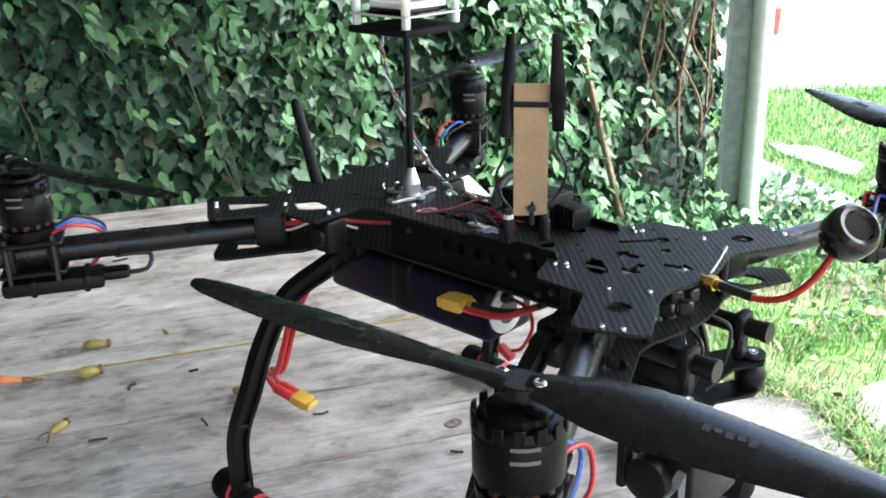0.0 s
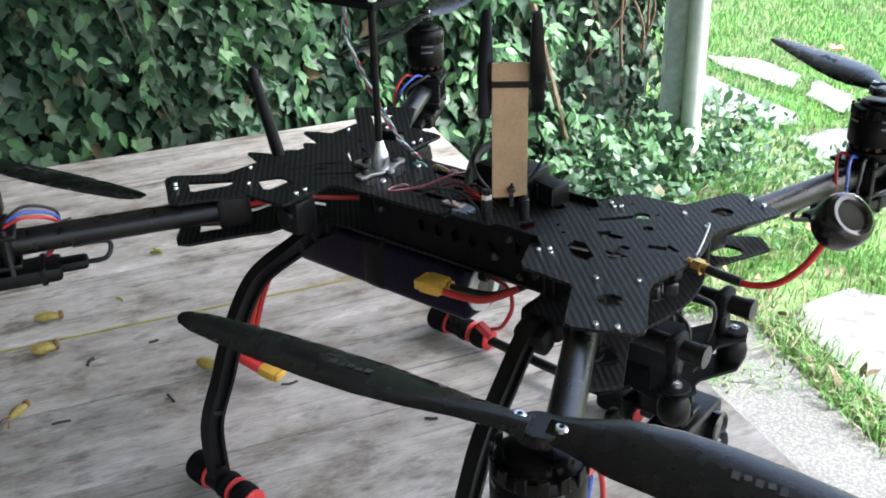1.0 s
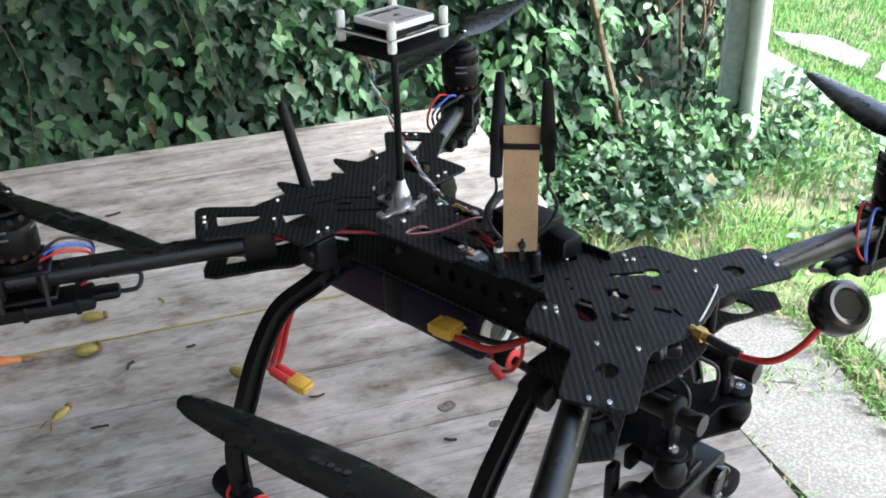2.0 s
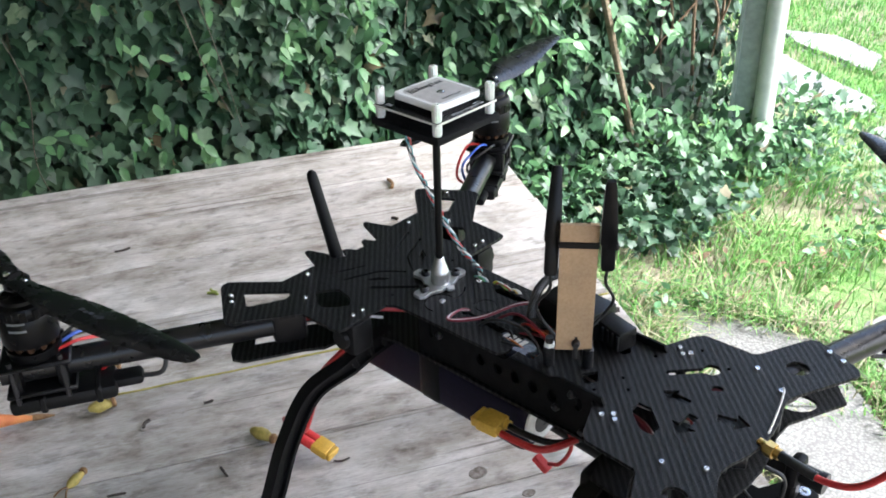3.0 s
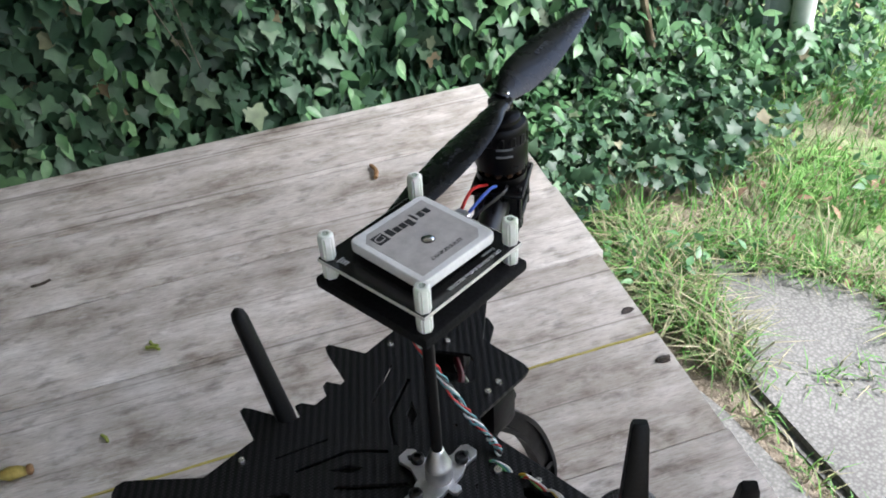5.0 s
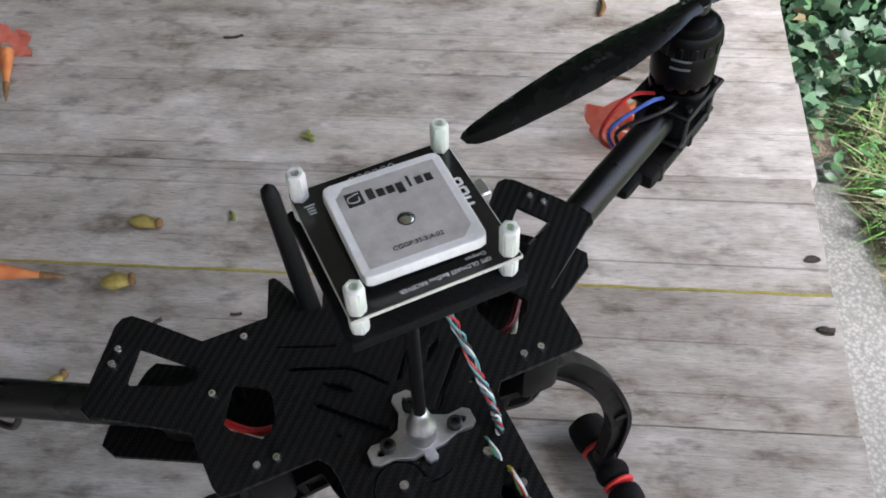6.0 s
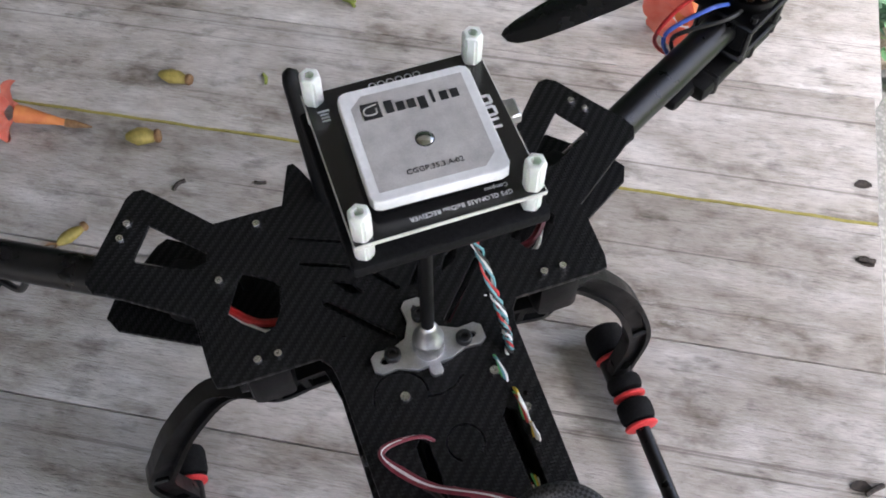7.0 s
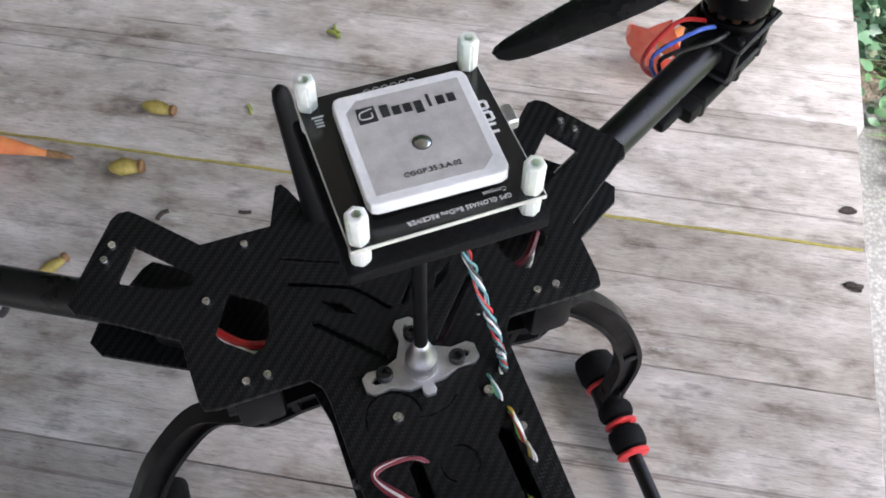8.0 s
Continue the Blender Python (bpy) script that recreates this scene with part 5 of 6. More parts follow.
lathe(b, (0.2265, -0.0044, -0.001), (1, -0.18, 0), [(0, 0.0042), (0.005, 0.0042)], 6)
rod(b, (0.2305, -0.005, -0.001), (0.2345, -0.0056, -0.001), 0.003, 0.003, 14)
part("brass_connector", b, "brass", mush, "gold-coloured threaded connector")
b = bmesh.new()
cable(b, [(0.2135, 0.0400, 0.0030), (0.2165, 0.034, 0.0045), (0.2205, 0.018, 0.002), (0.2235, 0.002, -0.001)], 0.0006)
part("tie_wire", b, "whitewire", mush)

# camera gimbal under the nose
gim = []
for y in (-0.030, 0.030):
    b = bmesh.new()
    rod(b, (0.165, y, -0.037), (0.2485, y, -0.037), 0.0056, 0.0056, 20)
    rod(b, (0.2455, y, -0.037), (0.2488, y, -0.037), 0.0062, 0.0062, 20)
    part("gimbal_rail", b, "carbon_tube", quad, "black gimbal rail")
    for x in (0.232, 0.186):
        b = bmesh.new()
        box(b, (x, y, -0.037), (0.008, 0.016, 0.016), (0, 0, 0), 0.003, 2)
        box(b, (x, y, -0.049), (0.006, 0.010, 0.018), (0, 0, 0), 0.002, 1)
        part("rail_clamp", b, "nylon", quad)
gpl = part("gimbal_plate", sheet(mirrored([(0.170, 0.020), (0.176, 0.040), (0.190, 0.043), (0.200, 0.026), (0.216, 0.026), (0.226, 0.044), (0.242, 0.044), (0.246, 0.032), (0.236, 0.016), (0.236, 0.004)]), [circle(0.205, 0, 0.012, 16)], -0.0575, 0.002), "bay", quad, "carbon gimbal damper plate")
gp2 = part("gimbal_plate", sheet(mirrored([(0.174, 0.016), (0.182, 0.040), (0.194, 0.040), (0.204, 0.022), (0.222, 0.024), (0.230, 0.042), (0.243, 0.040), (0.244, 0.028), (0.232, 0.006)]), [], -0.0760, 0.002), "bay", quad, "carbon gimbal damper plate")
for x, y in ((0.2365, 0.0368), (0.2365, -0.0368), (0.184, 0.036), (0.184, -0.036)):
    b = bmesh.new()
    lathe(b, (x, y, -0.0780), (0, 0, 1), [(0, 0.004), (0.001, 0.0065), (0.004, 0.0085), (0.0095, 0.0090), (0.014, 0.0078), (0.017, 0.0050), (0.0185, 0.0060), (0.0215, 0.0082), (0.0228, 0.0078), (0.0230, 0.0035), (0.0215, 0.0030)], 20)
    dm = part("damper_ball", b, "rubber", quad, "black rubber damper ball")
    b = bmesh.new()
    lathe(b, (x, y, -0.0560), (0, 0, 1), [(0, 0.0038), (0.0016, 0.0036), (0.0016, 0.0017), (0.0006, 0.0015)], 14)
    part("damper_cap", b, "steel", dm)
b = bmesh.new()
lathe(b, (0.215, 0.0, -0.076), (0, 0, -1), [(0, 0.012), (0.002, 0.016), (0.018, 0.016), (0.020, 0.012)], 24)
gm = part("gimbal_motor", b, "plastic", quad, "black gimbal motor")
b = bmesh.new()
box(b, (0.197, 0.0, -0.100), (0.006, 0.030, 0.014), (0, 0, 0), 0.002, 2)
box(b, (0.197, -0.030, -0.110), (0.006, 0.010, 0.036), (0, 0, 0), 0.002, 2)
box(b, (0.215, 0.0, -0.098), (0.036, 0.020, 0.005), (0, 0, 0), 0.001, 1)
part("gimbal_arm", b, "plastic", quad)
b = bmesh.new()
lathe(b, (0.212, -0.034, -0.118), (0, 1, 0), [(0, 0.009), (0.001, 0.0135), (0.013, 0.0135), (0.014, 0.010)], 24)
part("gimbal_motor", b, "plastic", quad, "black gimbal motor")
b = bmesh.new()
box(b, (0.224, 0.004, -0.122), (0.026, 0.058, 0.041), (0, 0, 0), 0.003, 3)
ac = part("action_camera", b, "plastic", quad, "small black action camera with a white badge")
b = bmesh.new()
lathe(b, (0.236, 0.019, -0.114), (1, 0, 0), [(0, 0.0105), (0.006, 0.0105), (0.007, 0.009), (0.0055, 0.008)], 24)
part("lens", b, "lens", ac)
me = sheet([(0.2125, -0.140), (0.2335, -0.140), (0.2335, -0.1075), (0.2285, -0.1075)], [[(0.219, -0.136), (0.2295, -0.136), (0.2295, -0.119)]], 0.0, 0.0012, 0.0002)
me.transform(Matrix.Translation((0, -0.0250, 0)) @ Matrix.Rotation(radians(90), 4, "X"))
part("badge", me, "silk", ac, "white angular badge")
for y in (-0.012, 0.012):
    b = bmesh.new()
    cable(b, [(0.222, y, -0.028), (0.232, y * 1.3, -0.034), (0.230, y * 1.4, -0.055), (0.222, y, -0.076)], 0.0012)
    part("gimbal_wire", b, "blackwire", quad)
b = bmesh.new()
for k in range(5):
    box(b, (0.200 + 0.006 * (k % 3), -0.018 + k * 0.009, -0.0215), (0.008, 0.006, 0.008), (0, 0, 20 * k), 0.001, 1)
part("gimbal_board", b, "dark_steel", quad)


# ---- things lying on the table ----
def bud(x, y, length, r, turn, label, split=False):
    ob = tagged(new("fallen_bud"), label, "flower bud", "buds fallen on the table")
    ob.matrix_world = pose(x, y, r * 0.92, 0, 4, turn)
    b = bmesh.new()
    L = length
    lathe(b, (-L * 0.5, 0, 0), (1, 0, 0), [(0, r * 0.3), (L * 0.12, r * 0.7), (L * 0.35, r), (L * 0.6, r * 0.95), (L * 0.8, r * 0.7), (L * 0.95, r * 0.3), (L, r * 0.06)], 12)
    for v in b.verts:
        v.co.z *= 0.85
        v.co += Vector((0, 0, 0.3 * r * noise.noise(v.co * 180)))
    part("petals", b, "bud", ob)
    b = bmesh.new()
    lathe(b, (L * 0.36, 0, 0), (1, 0, 0.05), [(0, r * 0.75), (L * 0.1, r * 0.8), (L * 0.16, r * 0.6), (L * 0.17, r * 0.25)], 10)
    part("calyx", b, "calyx", ob)
    if split:
        for a in (0.5, -0.4):
            b = bmesh.new()
            cable(b, [(-L * 0.45, 0, 0), (-L * 0.7, a * 0.006, r * 0.2), (-L * 0.95, a * 0.012, -r * 0.6)], 0.0007)
            part("stamen", b, "calyx", ob)
    return ob


bud(-0.342, -0.098, 0.024, 0.0052, 62, "yellow-brown flower bud fallen on the weathered boards")
bud(-0.296, -0.127, 0.023, 0.0062, 78, "plump yellow-green flower bud fallen on the boards")
bud(-0.233, -0.183, 0.022, 0.0042, 118, "split yellow flower bud with thin stamens", True)
bud(-0.166, -0.050, 0.024, 0.0055, 20, "yellow flower bud lying beside the landing leg")


def trumpet(x, y, turn, scale, label, wide=0.0085):
    ob = tagged(new("trumpet_flower"), label, "flower", "orange flowers fallen on the table")
    ob.matrix_world = pose(x, y, 0.0145 * scale, 0, 0, turn) @ Matrix.Scale(scale, 4)
    b = bmesh.new()
    lathe(b, (0.0, 0, 0.0), (1, 0, -0.22), [(0, 0.0065), (0.008, 0.0058), (0.020, 0.0040), (0.030, 0.0026), (0.034, 0.0022)], 14)
    part("flower_tube", b, "tubeflower", ob)
    b = bmesh.new()
    lathe(b, (0.0325, 0, -0.0073), (1, 0, -0.18), [(0, 0.0030), (0.006, 0.0028), (0.014, 0.0014), (0.018, 0.0006)], 10)
    part("calyx", b, "calyx", ob, "brown pointed calyx")
    for k in range(5):
        a = 2 * math.pi * k / 5 + 0.35
        b = bmesh.new()
        rows = []
        for i in range(7):
            u = i / 6
            w = wide * math.sin(math.pi * (0.18 + 0.80 * u)) ** 0.7
            rad = 0.005 + 0.0185 * u
            fx = -0.004 - 0.009 * math.sin(u * 1.6) + 0.008 * u * u
            line = []
            for j in range(5):
                sd = (j - 2) / 2
                lift = 0.0018 * sd * sd + 0.0012 * math.sin(5 * u + 3 * sd + k)
                r, sx = rad, w * sd
                line.append(b.verts.new((fx - lift, r * math.cos(a) - sx * math.sin(a), max(-0.0142, (r * math.sin(a) + sx * math.cos(a))))))
            rows.append(line)
        for p, q in zip(rows, rows[1:]):
            for j in range(4):
                b.faces.new((p[j], p[j + 1], q[j + 1], q[j]))
        bmesh.ops.solidify(b, geom=list(b.faces), thickness=0.0005)
        part("petal", b, "petal", ob)
    return ob


trumpet(-0.335, -0.207, 68, 1.0, "fallen orange trumpet flower lying on its side")
trumpet(-0.570, -0.168, -12, 1.0, "wilted orange trumpet flower near the table's edge")
trumpet(-0.274, 0.262, 124, 1.3, "coral-red trumpet flower lying behind the drone's arm", 0.0105)


def scrap(name, x, y, pts, r, material, label, category):
    b = bmesh.new()
    cable(b, [Vector((x, y, r * 0.9)) + Vector(p) for p in pts], r, 5, 6)
    for v in b.verts:
        v.co += Vector([0.25 * r * noise.noise(v.co * 900 + Vector((k, 0, 0))) for k in range(3)])
        v.co.z = max(v.co.z, 0.0002)
    return tagged(part(name, b, material), label, category, "scraps on the table")


random.seed(21)
for x, y, L, r, a, mt, nm in ((-0.418, 0.320, 0.022, 0.0022, 150, "calyx", "dry brown bract"), (-0.332, 0.292, 0.018, 0.0013, 60, "stem", "dry straw-coloured stalk"), (-0.352, 0.268, 0.008, 0.0018, 20, "bark", "dark bark crumb"), (-0.331, 0.244, 0.006, 0.001, 80, "stem", "pale crumb"), (-0.521, 0.016, 0.017, 0.0012, 75, "bark", "small black twig"), (-0.376, 0.038, 0.012, 0.0015, 35, "greenbit", "yellow-green petal scrap"), (-0.252, -0.110, 0.010, 0.0016, 120, "bark", "dark twisted crumb"), (-0.197, -0.168, 0.014, 0.001, 60, "bark", "thin curled twig"), (-0.157, -0.095, 0.012, 0.0011, 170, "bark", "thin dark twig"), (-0.238, -0.057, 0.008, 0.0012, 70, "bark", "dark crumb"), (-0.380, 0.042, 0.009, 0.0014, 10, "greenbit", "yellow-green leaf scrap"), (-0.065, 0.299, 0.010, 0.0016, 60, "bark", "dark knot crumb"), (0.067, 0.232, 0.012, 0.0016, 100, "bark", "dark bark flake"), (-0.100, -0.020, 0.013, 0.0009, 60, "bark", "thin dark twig"), (-0.324, -0.037, 0.009, 0.0012, 0, "greenbit", "dry petal scrap"), (0.02, 0.02, 0.010, 0.0012, 40, "bark", "dark crumb")):
    c, s = math.cos(radians(a)), math.sin(radians(a))
    k = random.uniform(-0.25, 0.25) * L
    scrap("plant_scrap", x, y, [(-L / 2 * c, -L / 2 * s, 0), (-k * s * 0.8, k * c * 0.8, 0.0004), (L / 2 * c, L / 2 * s, 0)], r, mt, nm + " on the weathered boards", "plant scrap")

# ---- foliage ----
IVY = [(0.0, 0.0), (-0.20, -0.14), (-0.44, -0.06), (-0.39, 0.16), (-0.50, 0.40), (-0.27, 0.49), (-0.13, 0.74), (0.0, 1.0), (0.13, 0.74), (0.27, 0.49), (0.50, 0.40), (0.39, 0.16), (0.44, -0.06), (0.20, -0.14)]
OVAL = [(0.0, 0.0), (-0.17, 0.15), (-0.25, 0.38), (-0.20, 0.62), (-0.10, 0.84), (0.0, 1.0), (0.10, 0.84), (0.20, 0.62), (0.25, 0.38), (0.17, 0.15)]


def leaves(name, spots, shape, material, rng, parent=None, mid=0.42):
    """Many folded leaves in one mesh: spots lists place, outward way, size and droop."""
    verts, faces = [], []
    n = len(shape)
    for p, out, size, droop, roll in spots:
        out = Vector(out).normalized()
        tip = (Vector((0, 0, -1)) * droop + out * (1 - droop) * 0.6 + Vector((rng.uniform(-1, 1), rng.uniform(-1, 1), rng.uniform(-0.6, 0.6))) * 0.55).normalized()
        side = tip.cross(out + Vector((rng.uniform(-1, 1), rng.uniform(-1, 1), rng.uniform(-1, 1))) * roll)
        if side.length < 1e-3:
            side = Vector((1, 0, 0))
        side.normalize()
        nor = side.cross(tip)
        base = len(verts)
        fold, curl = rng.uniform(0.05, 0.35), rng.uniform(-0.05, 0.30)
        verts.append(tuple(p + tip * (mid * size)))
        for a, b in shape:
            verts.append(tuple(p + side * (a * size) + tip * (b * size) + nor * size * (fold * abs(a) - curl * b * b)))
        for i in range(n):
            faces.append((base, base + 1 + i, base + 1 + (i + 1) % n))
    me = bpy.data.meshes.new("leaves")
    me.from_pydata(verts, [], faces)
    me.materials.append(M[material])
    for f in me.polygons:
        f.use_smooth = True
    ob = new(name, me)
    ob.parent = parent
    return ob


def on_wall(s, off, z):
    p = WALL_A + WU * s + WN * off
    return Vector((p.x, p.y, z))


WO = Vector((WN.x, WN.y, 0))
rng = random.Random(5)
spots = []
while len(spots) < 18000:
    s, z = rng.uniform(2.5, 5.06), rng.uniform(GZ, 0.95)
    if s < 3.1 and rng.random() < 0.6 or s > 4.86 and z > -0.33:
        continue
    if z > 0.45 and rng.random() < 0.55:
        continue
    dens = 0.5 + 0.9 * noise.noise(Vector((s * 3.1, z * 3.1, 0.0)))
    if 4.58 < s < 4.93 and z > -0.30:
        dens -= 0.34
    if rng.random() > dens + 0.35:
        continue
    if s > 4.4 and z < -0.25 and rng.random() < 0.35:
        continue
    bulge = 0.10 + 0.07 * noise.noise(Vector((s * 2.2, z * 2.2, 7.0)))
    if z < -0.15:
        bulge += 0.20 * min(1.0, (-0.15 - z) / 0.28) * (1.0 if s > 4.2 else 0.6)
    off = bulge * rng.random() ** 0.45 + 0.005
    size = rng.uniform(0.022, 0.045) * (0.85 if s > 4.55 else 1.0)
    spots.append((on_wall(s, off, z), WO + Vector((0.15, 0.35, 0.35)), size, rng.uniform(0.35, 0.85), 0.5))
while len(spots) < 20200:
    s, off = rng.uniform(3.75, 4.62), rng.uniform(0.18, 0.50)
    if rng.random() > 0.75 + 0.9 * noise.noise(Vector((s * 6, off * 6, 4.0))) - 1.2 * max(0, off - 0.34):
        continue
    spots.append((on_wall(s, off, GZ + rng.uniform(0.02, 0.13)), Vector((rng.uniform(0, 0.6), rng.uniform(-0.4, 0.3), 1.0)), rng.uniform(0.015, 0.030), rng.uniform(0.0, 0.35), 0.5))
tagged(leaves("ivy", spots, IVY, "ivy", rng), "dense dark green ivy covering the wall", "ivy", kind="stuff")

spots = []


def spray(s, off, z, n, length, rise, lean):
    """A shoot with paired leaflets."""
    p0 = on_wall(s, off, z)
    ax = (Vector((WU.x, WU.y, 0)) * lean + WO * rng.uniform(0.2, 0.8) + Vector((0, 0, rise))).normalized()
    for i in range(n):
        p = p0 + ax * length * (i / n) + Vector((0, 0, -0.25 * length * (i / n) ** 2))
        for sg in (1, -1):
            q = p + Vector((WU.x, WU.y, 0)).cross(ax) * 0.012 * sg
            spots.append((q + Vector((0, 0, rng.uniform(-0.004, 0.004))), WO * 0.7 + Vector((0.2, 0.3, 0.8)), rng.uniform(0.020, 0.038), rng.uniform(0.3, 0.8), 0.45))


for k in range(62):
    spray(rng.uniform(3.2, 4.58), rng.uniform(0.10, 0.22), rng.uniform(-0.15, 0.62), rng.randint(4, 7), rng.uniform(0.10, 0.20), rng.uniform(-0.8, 0.3), rng.uniform(-1, 1))
for k in range(46):
    spray(rng.uniform(3.25, 4.5), rng.uniform(0.12, 0.30), rng.uniform(-0.44, -0.08), rng.randint(4, 6), rng.uniform(0.09, 0.17), rng.uniform(-0.5, 0.5), rng.uniform(-1, 1))
for k in range(46):
    spray(rng.uniform(4.35, 5.0), rng.uniform(0.12, 0.34), rng.uniform(-0.44, -0.27), rng.randint(3, 6), rng.uniform(0.07, 0.14), rng.uniform(-0.2, 0.7), rng.uniform(-1, 1))
for k in range(16):
    spray(rng.uniform(4.57, 4.76), rng.uniform(0.10, 0.16), rng.uniform(0.08, 0.5), rng.randint(4, 6), rng.uniform(0.09, 0.15), rng.uniform(-0.9, -0.1), rng.uniform(-1, 1))
for s, z, n in ((3.84, 0.14, 9), (3.87, 0.06, 9), (4.19, 0.125, 7), (4.25, 0.175, 7), (4.34, 0.10, 6), (3.63, 0.20, 5)):
    for k in range(n):
        spray(s + rng.uniform(-0.06, 0.06), rng.uniform(0.16, 0.24), z + rng.uniform(-0.08, 0.10), rng.randint(4, 6), rng.uniform(0.08, 0.14), rng.uniform(-1.0, -0.2), rng.uniform(-0.7, 0.7))
tagged(leaves("creeper", spots, OVAL, "creeper", rng), "light green creeper shoots hanging through the ivy", "creeper", kind="stuff")


def vine(pts, r, material="stem", label="thin woody vine stem on the ivy wall"):
    b = bmesh.new()
    ln = smooth_line([on_wall(*p) for p in pts], 8)
    sweep(b, ln, ring_prof(r, 7), (0.3, 0.2, 1) if abs(ln[-1].z - ln[0].z) < 0.1 else (1, 0, 0), [1.0 + 0.18 * noise.noise(p * 30) for p in ln])
    return tagged(part("vine_stem", b, material), label, "vine", "vine stems on the wall")


vine([(4.380, 0.19, 0.10), (4.396, 0.195, 0.006), (4.429, 0.195, -0.107), (4.468, 0.20, -0.242), (4.504, 0.205, -0.353), (4.59, 0.22, -0.45)], 0.0078, "stem", "thick pale woody stem leaning against the ivy wall")
vine([(3.586, 0.19, 0.143), (3.609, 0.19, 0.057), (3.631, 0.19, -0.039), (3.665, 0.19, -0.134)], 0.0008, "twig")
vine([(3.616, 0.18, 0.183), (3.639, 0.18, 0.067), (3.661, 0.18, -0.047), (3.678, 0.18, -0.155)], 0.0008, "twig")
vine([(3.301, 0.19, 0.173), (3.352, 0.19, -0.007), (3.339, 0.19, -0.165), (3.402, 0.19, -0.338)], 0.0008, "twig")
vine([(3.971, 0.19, 0.323), (4.01, 0.19, 0.153), (3.985, 0.2, -0.022)], 0.0008, "twig")
vine([(4.692, 0.12, 0.356), (4.713, 0.12, 0.116), (4.68, 0.13, -0.082), (4.717, 0.11, -0.317)], 0.004, "deadleaf", "reddish-brown old vine stem beside the post")
vine([(4.786, 0.11, 0.407), (4.76, 0.12, 0.12), (4.784, 0.1, -0.161)], 0.0035, "deadleaf", "reddish-brown old vine stem beside the post")
vine([(4.606, 0.12, 0.401), (4.628, 0.12, 0.156), (4.606, 0.12, -0.143), (4.642, 0.12, -0.382)], 0.0025, "twig")
for k in range(11):
    a = rng.uniform(4.58, 4.88)
    z = rng.uniform(-0.05, 0.4)
    vine([(a, 0.10, z), (a + rng.uniform(-0.05, 0.05), 0.13, z - 0.1), (a + rng.uniform(-0.07, 0.07), 0.12, z - 0.22), (a + rng.uniform(-0.06, 0.06), 0.10, z - 0.34)], rng.uniform(0.0012, 0.0028), "deadleaf", "tangled reddish-brown old vine stem beside the post")

# weeds and grass


def inside(poly, x, y):
    hit = False
    for (x0, y0), (x1, y1) in zip(poly, poly[1:] + poly[:1]):
        if (y0 > y) != (y1 > y) and x < (x1 - x0) * (y - y0) / (y1 - y0) + x0:
            hit = not hit
    return hit


HARD = [[(-0.45, 0.77), (-0.26, 0.71), (-0.16, 0.68), (0.10, 0.585), (0.9, 0.05), (0.75, -0.45), (-0.45, 0.30)], [(-0.30, 0.89), (-0.23, 0.955), (-0.125, 0.985), (0.03, 0.875), (0.13, 0.82), (1.25, 0.10), (0.92, 0.07), (0.12, 0.625), (-0.14, 0.735), (-0.24, 0.80)], [(-0.055, 1.07), (-0.06, 1.13), (-0.03, 1.21), (0.24, 1.27), (0.9, 1.03), (1.5, 0.5), (1.3, 0.20), (0.17, 0.91), (0.07, 0.985)], [(-2.6, 1.95), (-1.32, 3.06), (-0.98, 3.40), (1.26, 5.1), (1.5, 9), (-9, 9)]]


def shrunk(poly, k):
    cx, cy = sum(p[0] for p in poly) / len(poly), sum(p[1] for p in poly) / len(poly)
    return [(cx + (x - cx) * k, cy + (y - cy) * k) for x, y in poly]


STONES = [shrunk(p, 0.90) for p in FLAGS]


def bare(x, y):
    return any(inside(h, x, y) for h in HARD) or any(inside(p, x, y) for p in STONES)


rng = random.Random(9)
verts, faces = [], []
dry_verts, dry_faces = [], []


def blade(x, y, h, w, lean, dry=0.0):
    a = rng.uniform(0, 2 * math.pi)
    c, s = math.cos(a), math.sin(a)
    lx, ly = lean * h * math.cos(a + 1.3), lean * h * math.sin(a + 1.3)
    vs, fs = (dry_verts, dry_faces) if rng.random() < dry else (verts, faces)
    b = len(vs)
    z = GZ + 0.002
    vs.extend([(x - c * w, y - s * w, z), (x + c * w, y + s * w, z), (x - c * w * 0.8 + lx * 0.35, y - s * w * 0.8 + ly * 0.35, z + h * 0.55), (x + c * w * 0.8 + lx * 0.35, y + s * w * 0.8 + ly * 0.35, z + h * 0.55), (x + lx, y + ly, z + h * (1 - 0.3 * lean))])
    fs.extend([(b, b + 1, b + 3, b + 2), (b + 2, b + 3, b + 4)])


def wall_gap(x, y):
    """How far a spot of the ground stands off the ivy wall."""
    return (Vector((x, y)) - WALL_A).dot(WN)


count = 0
while count < 46000:
    y = 0.8 + 4.0 * rng.random() ** 1.5
    x = -2.2 + 3.2 * rng.random()
    if wall_gap(x, y) < 0.16 and y < 1.9 or bare(x, y):
        continue
    soil = noise.noise(Vector((x * 2.1, y * 2.1, 3.0)))
    lawn = y > 1.42 - 0.5 * (x + 0.3)
    if not lawn and wall_gap(x, y) < 0.44 and y < 1.15:
        continue
    if not lawn and rng.random() > 0.30 + 0.8 * soil:
        continue
    if lawn and rng.random() > 0.85 + 0.6 * soil:
        continue
    blade(x, y, rng.uniform(0.015, 0.045) * (1.0 if lawn else 1.45), rng.uniform(0.0010, 0.0018) * (1 + 0.4 * max(0, y - 1.6)), rng.uniform(0.2, 1.1), 0.04 if lawn else 0.25)
    count += 1


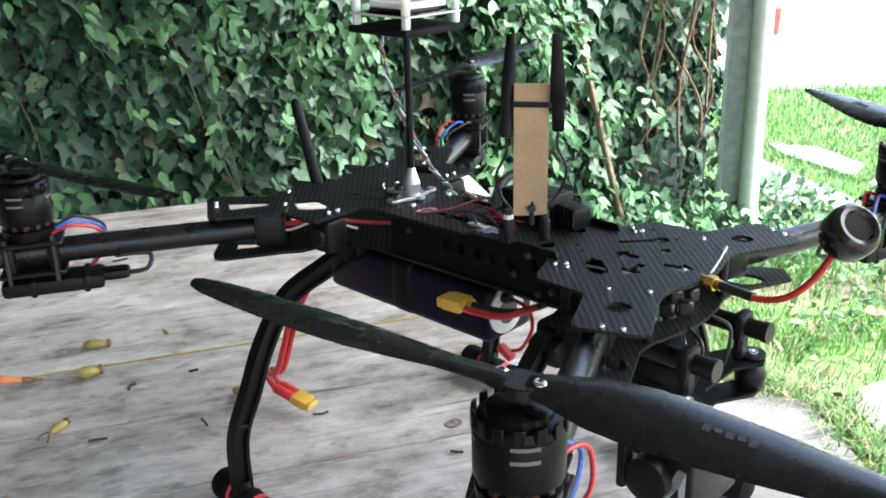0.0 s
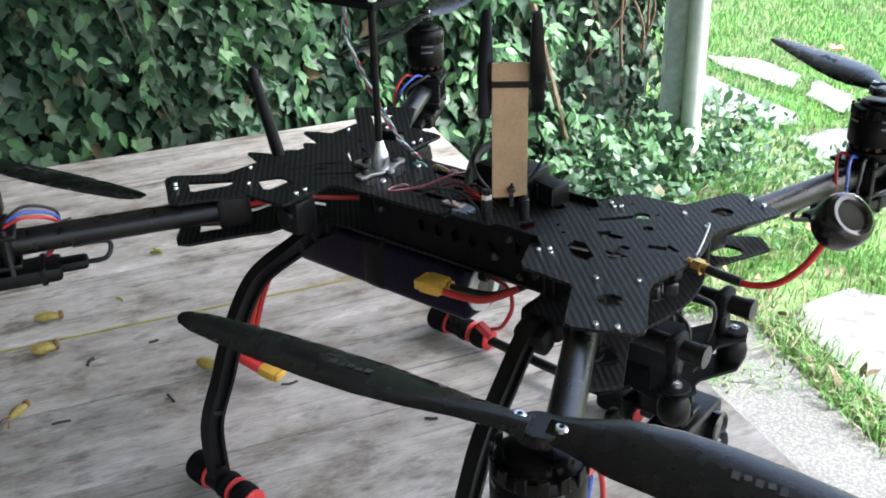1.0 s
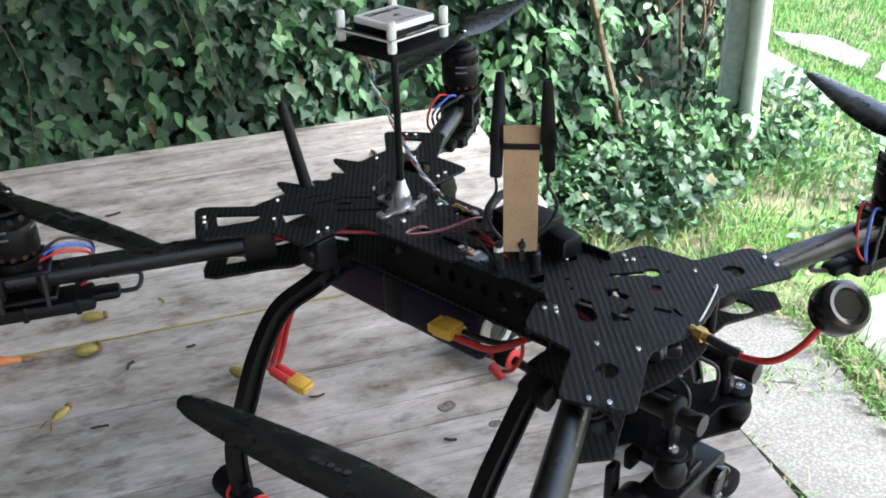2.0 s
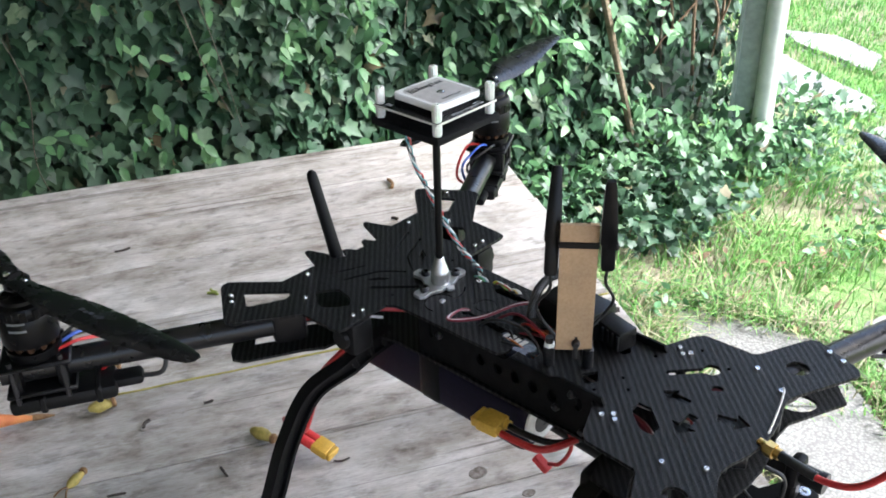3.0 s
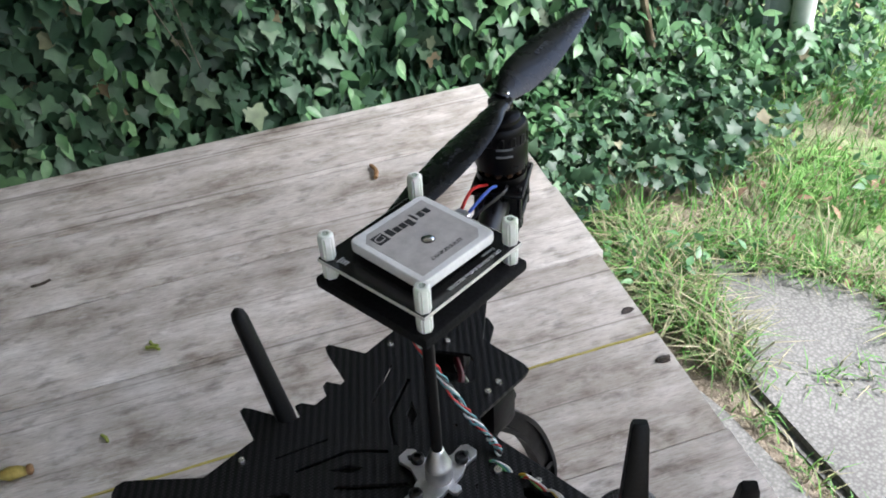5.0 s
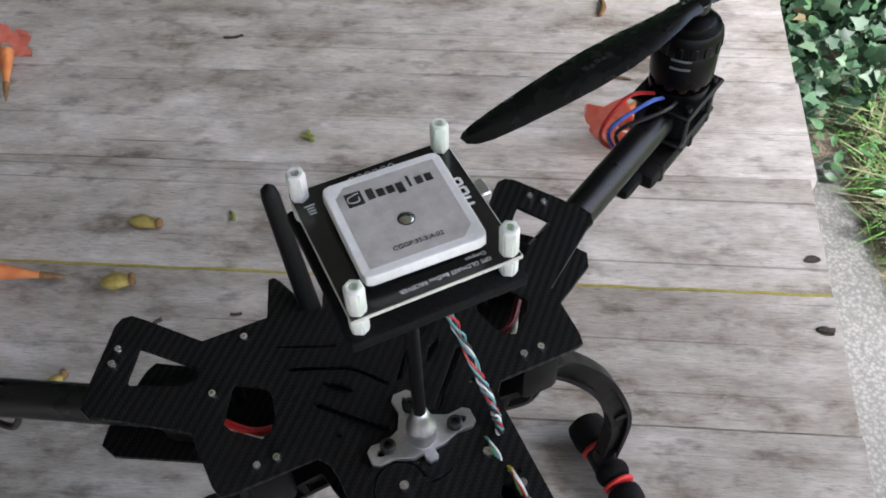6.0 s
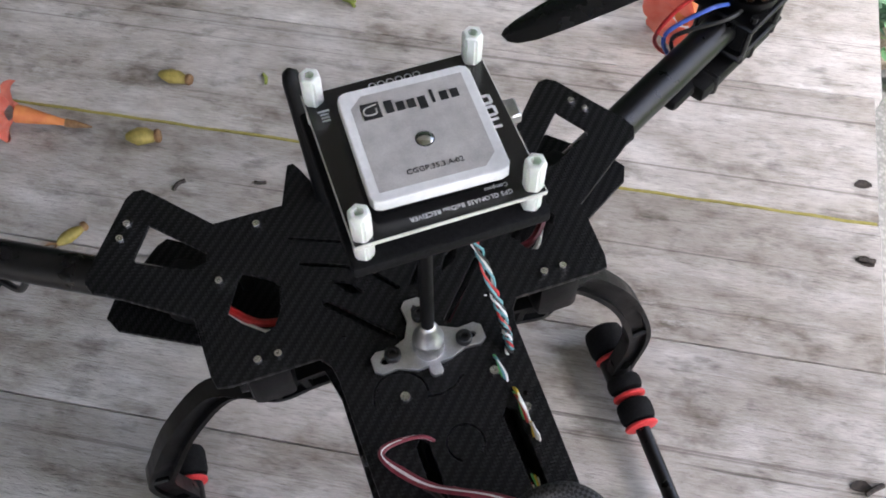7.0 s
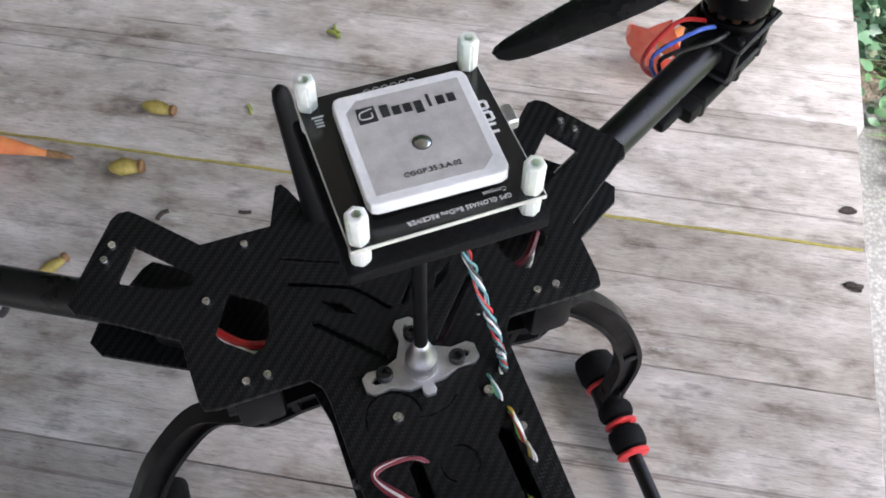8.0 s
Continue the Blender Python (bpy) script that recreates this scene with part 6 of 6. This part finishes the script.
def fringe(n, p, q, spread, tall, gap=-0.9, dry=0.42):
    """Grass that grows along a joint from p to q."""
    for k in range(n):
        u = rng.random()
        if noise.noise(Vector((u * 9 + p[0] * 31, 2.0, 0.0))) < gap:
            continue
        blade(p[0] + (q[0] - p[0]) * u + rng.gauss(0, spread), p[1] + (q[1] - p[1]) * u + rng.gauss(0, spread), rng.uniform(0.25, 1.0) * tall, rng.uniform(0.0009, 0.0017), rng.uniform(0.5, 1.5), dry)


fringe(900, (-0.10, 1.03), (0.16, 0.855), 0.016, 0.045)
fringe(300, (0.16, 0.855), (0.9, 0.38), 0.02, 0.04, 0.0)
fringe(1000, (-0.52, 0.88), (-0.30, 0.79), 0.026, 0.11, -0.9, 0.6)
fringe(800, (-0.40, 0.81), (-0.18, 0.74), 0.020, 0.09, -0.9, 0.6)
fringe(240, (-0.12, 0.76), (0.0, 0.89), 0.014, 0.045, 0.0, 0.4)
fringe(260, (-0.20, 0.715), (0.11, 0.60), 0.014, 0.04, 0.0)
fringe(700, (-0.40, 0.93), (-0.12, 1.03), 0.022, 0.07)
for k in range(3000):
    x, y = rng.uniform(-0.70, 0.02), rng.uniform(0.82, 1.62)
    if bare(x, y) or wall_gap(x, y) < (0.46 if y < 1.15 else 0.26) or noise.noise(Vector((x * 5, y * 5, 7.0))) < -0.08:
        continue
    blade(x, y, rng.uniform(0.03, 0.085), rng.uniform(0.0009, 0.0018), rng.uniform(0.5, 1.4), 0.35 - 0.25 * (y > 1.3))
for pts in FLAGS:
    for (xa, ya), (xb, yb) in zip(pts, pts[1:] + pts[:1]):
        fringe(70, (xa, ya), (xb, yb), 0.014, 0.04, -0.15, 0.15)
me = bpy.data.meshes.new("grass")
me.from_pydata(verts, [], faces)
me.materials.append(M["grass"])
tagged(new("grass", me), "bright green uneven lawn grass between stones", "grass", kind="stuff")
me = bpy.data.meshes.new("dry_grass")
me.from_pydata(dry_verts, [], dry_faces)
me.materials.append(M["straw"])
tagged(new("dry_grass", me), "straw-coloured drooping grass on the soil and joints", "dry grass", kind="stuff")
spots = []
while len(spots) < 4200:
    x, y = rng.uniform(-1.0, -0.1), rng.uniform(0.62, 1.75)
    gap = wall_gap(x, y)
    if bare(x, y) or gap < 0.05 or gap > 0.68:
        continue
    if rng.random() > 0.40 + 0.9 * noise.noise(Vector((x * 4, y * 4, 1.0))) + 0.4 * (gap < 0.38) - 0.25 * (gap > 0.5):
        continue
    h = rng.uniform(0.01, 0.12) * (1.3 if gap < 0.36 else 0.7)
    spots.append((Vector((x, y, GZ + h)), Vector((rng.uniform(-0.5, 0.8), rng.uniform(-0.5, 0.5), 1)), rng.uniform(0.012, 0.026), rng.uniform(0.0, 0.4), 0.5))
tagged(leaves("weeds", spots, OVAL, "creeper", rng), "low green weeds at the foot of the ivy", "weeds", kind="stuff")
spots = []
while len(spots) < 200:
    x, y = rng.uniform(-0.9, 0.1), rng.uniform(0.7, 1.9)
    if bare(x, y) or wall_gap(x, y) < 0.05 or rng.random() > 0.5 + noise.noise(Vector((x * 3, y * 3, 5.0))):
        continue
    spots.append((Vector((x, y, GZ + rng.uniform(0.016, 0.03))), Vector((0, 0, 1)), rng.uniform(0.012, 0.032), 0.1, 0.4))
tagged(leaves("leaf_litter", spots, OVAL, "deadleaf", rng), "dry brown fallen leaves on the soil", "leaf litter", kind="stuff")
for x, y, s in ((-0.16, 1.53, 1.1), (-0.13, 1.49, 0.7), (-0.16, 1.36, 0.8), (-0.60, 2.58, 1.0), (-0.54, 2.48, 0.7)):
    b = bmesh.new()
    for k in range(5):
        a = 2 * math.pi * k / 5
        box(b, (x + 0.014 * s * math.cos(a), y + 0.014 * s * math.sin(a), GZ + 0.042), (0.022 * s, 0.016 * s, 0.004), (0, -25, math.degrees(a)), 0.0015, 2)
    tagged(part("lawn_flower", b, "petal"), "orange flower fallen on the lawn", "flower", "orange flowers on the lawn")
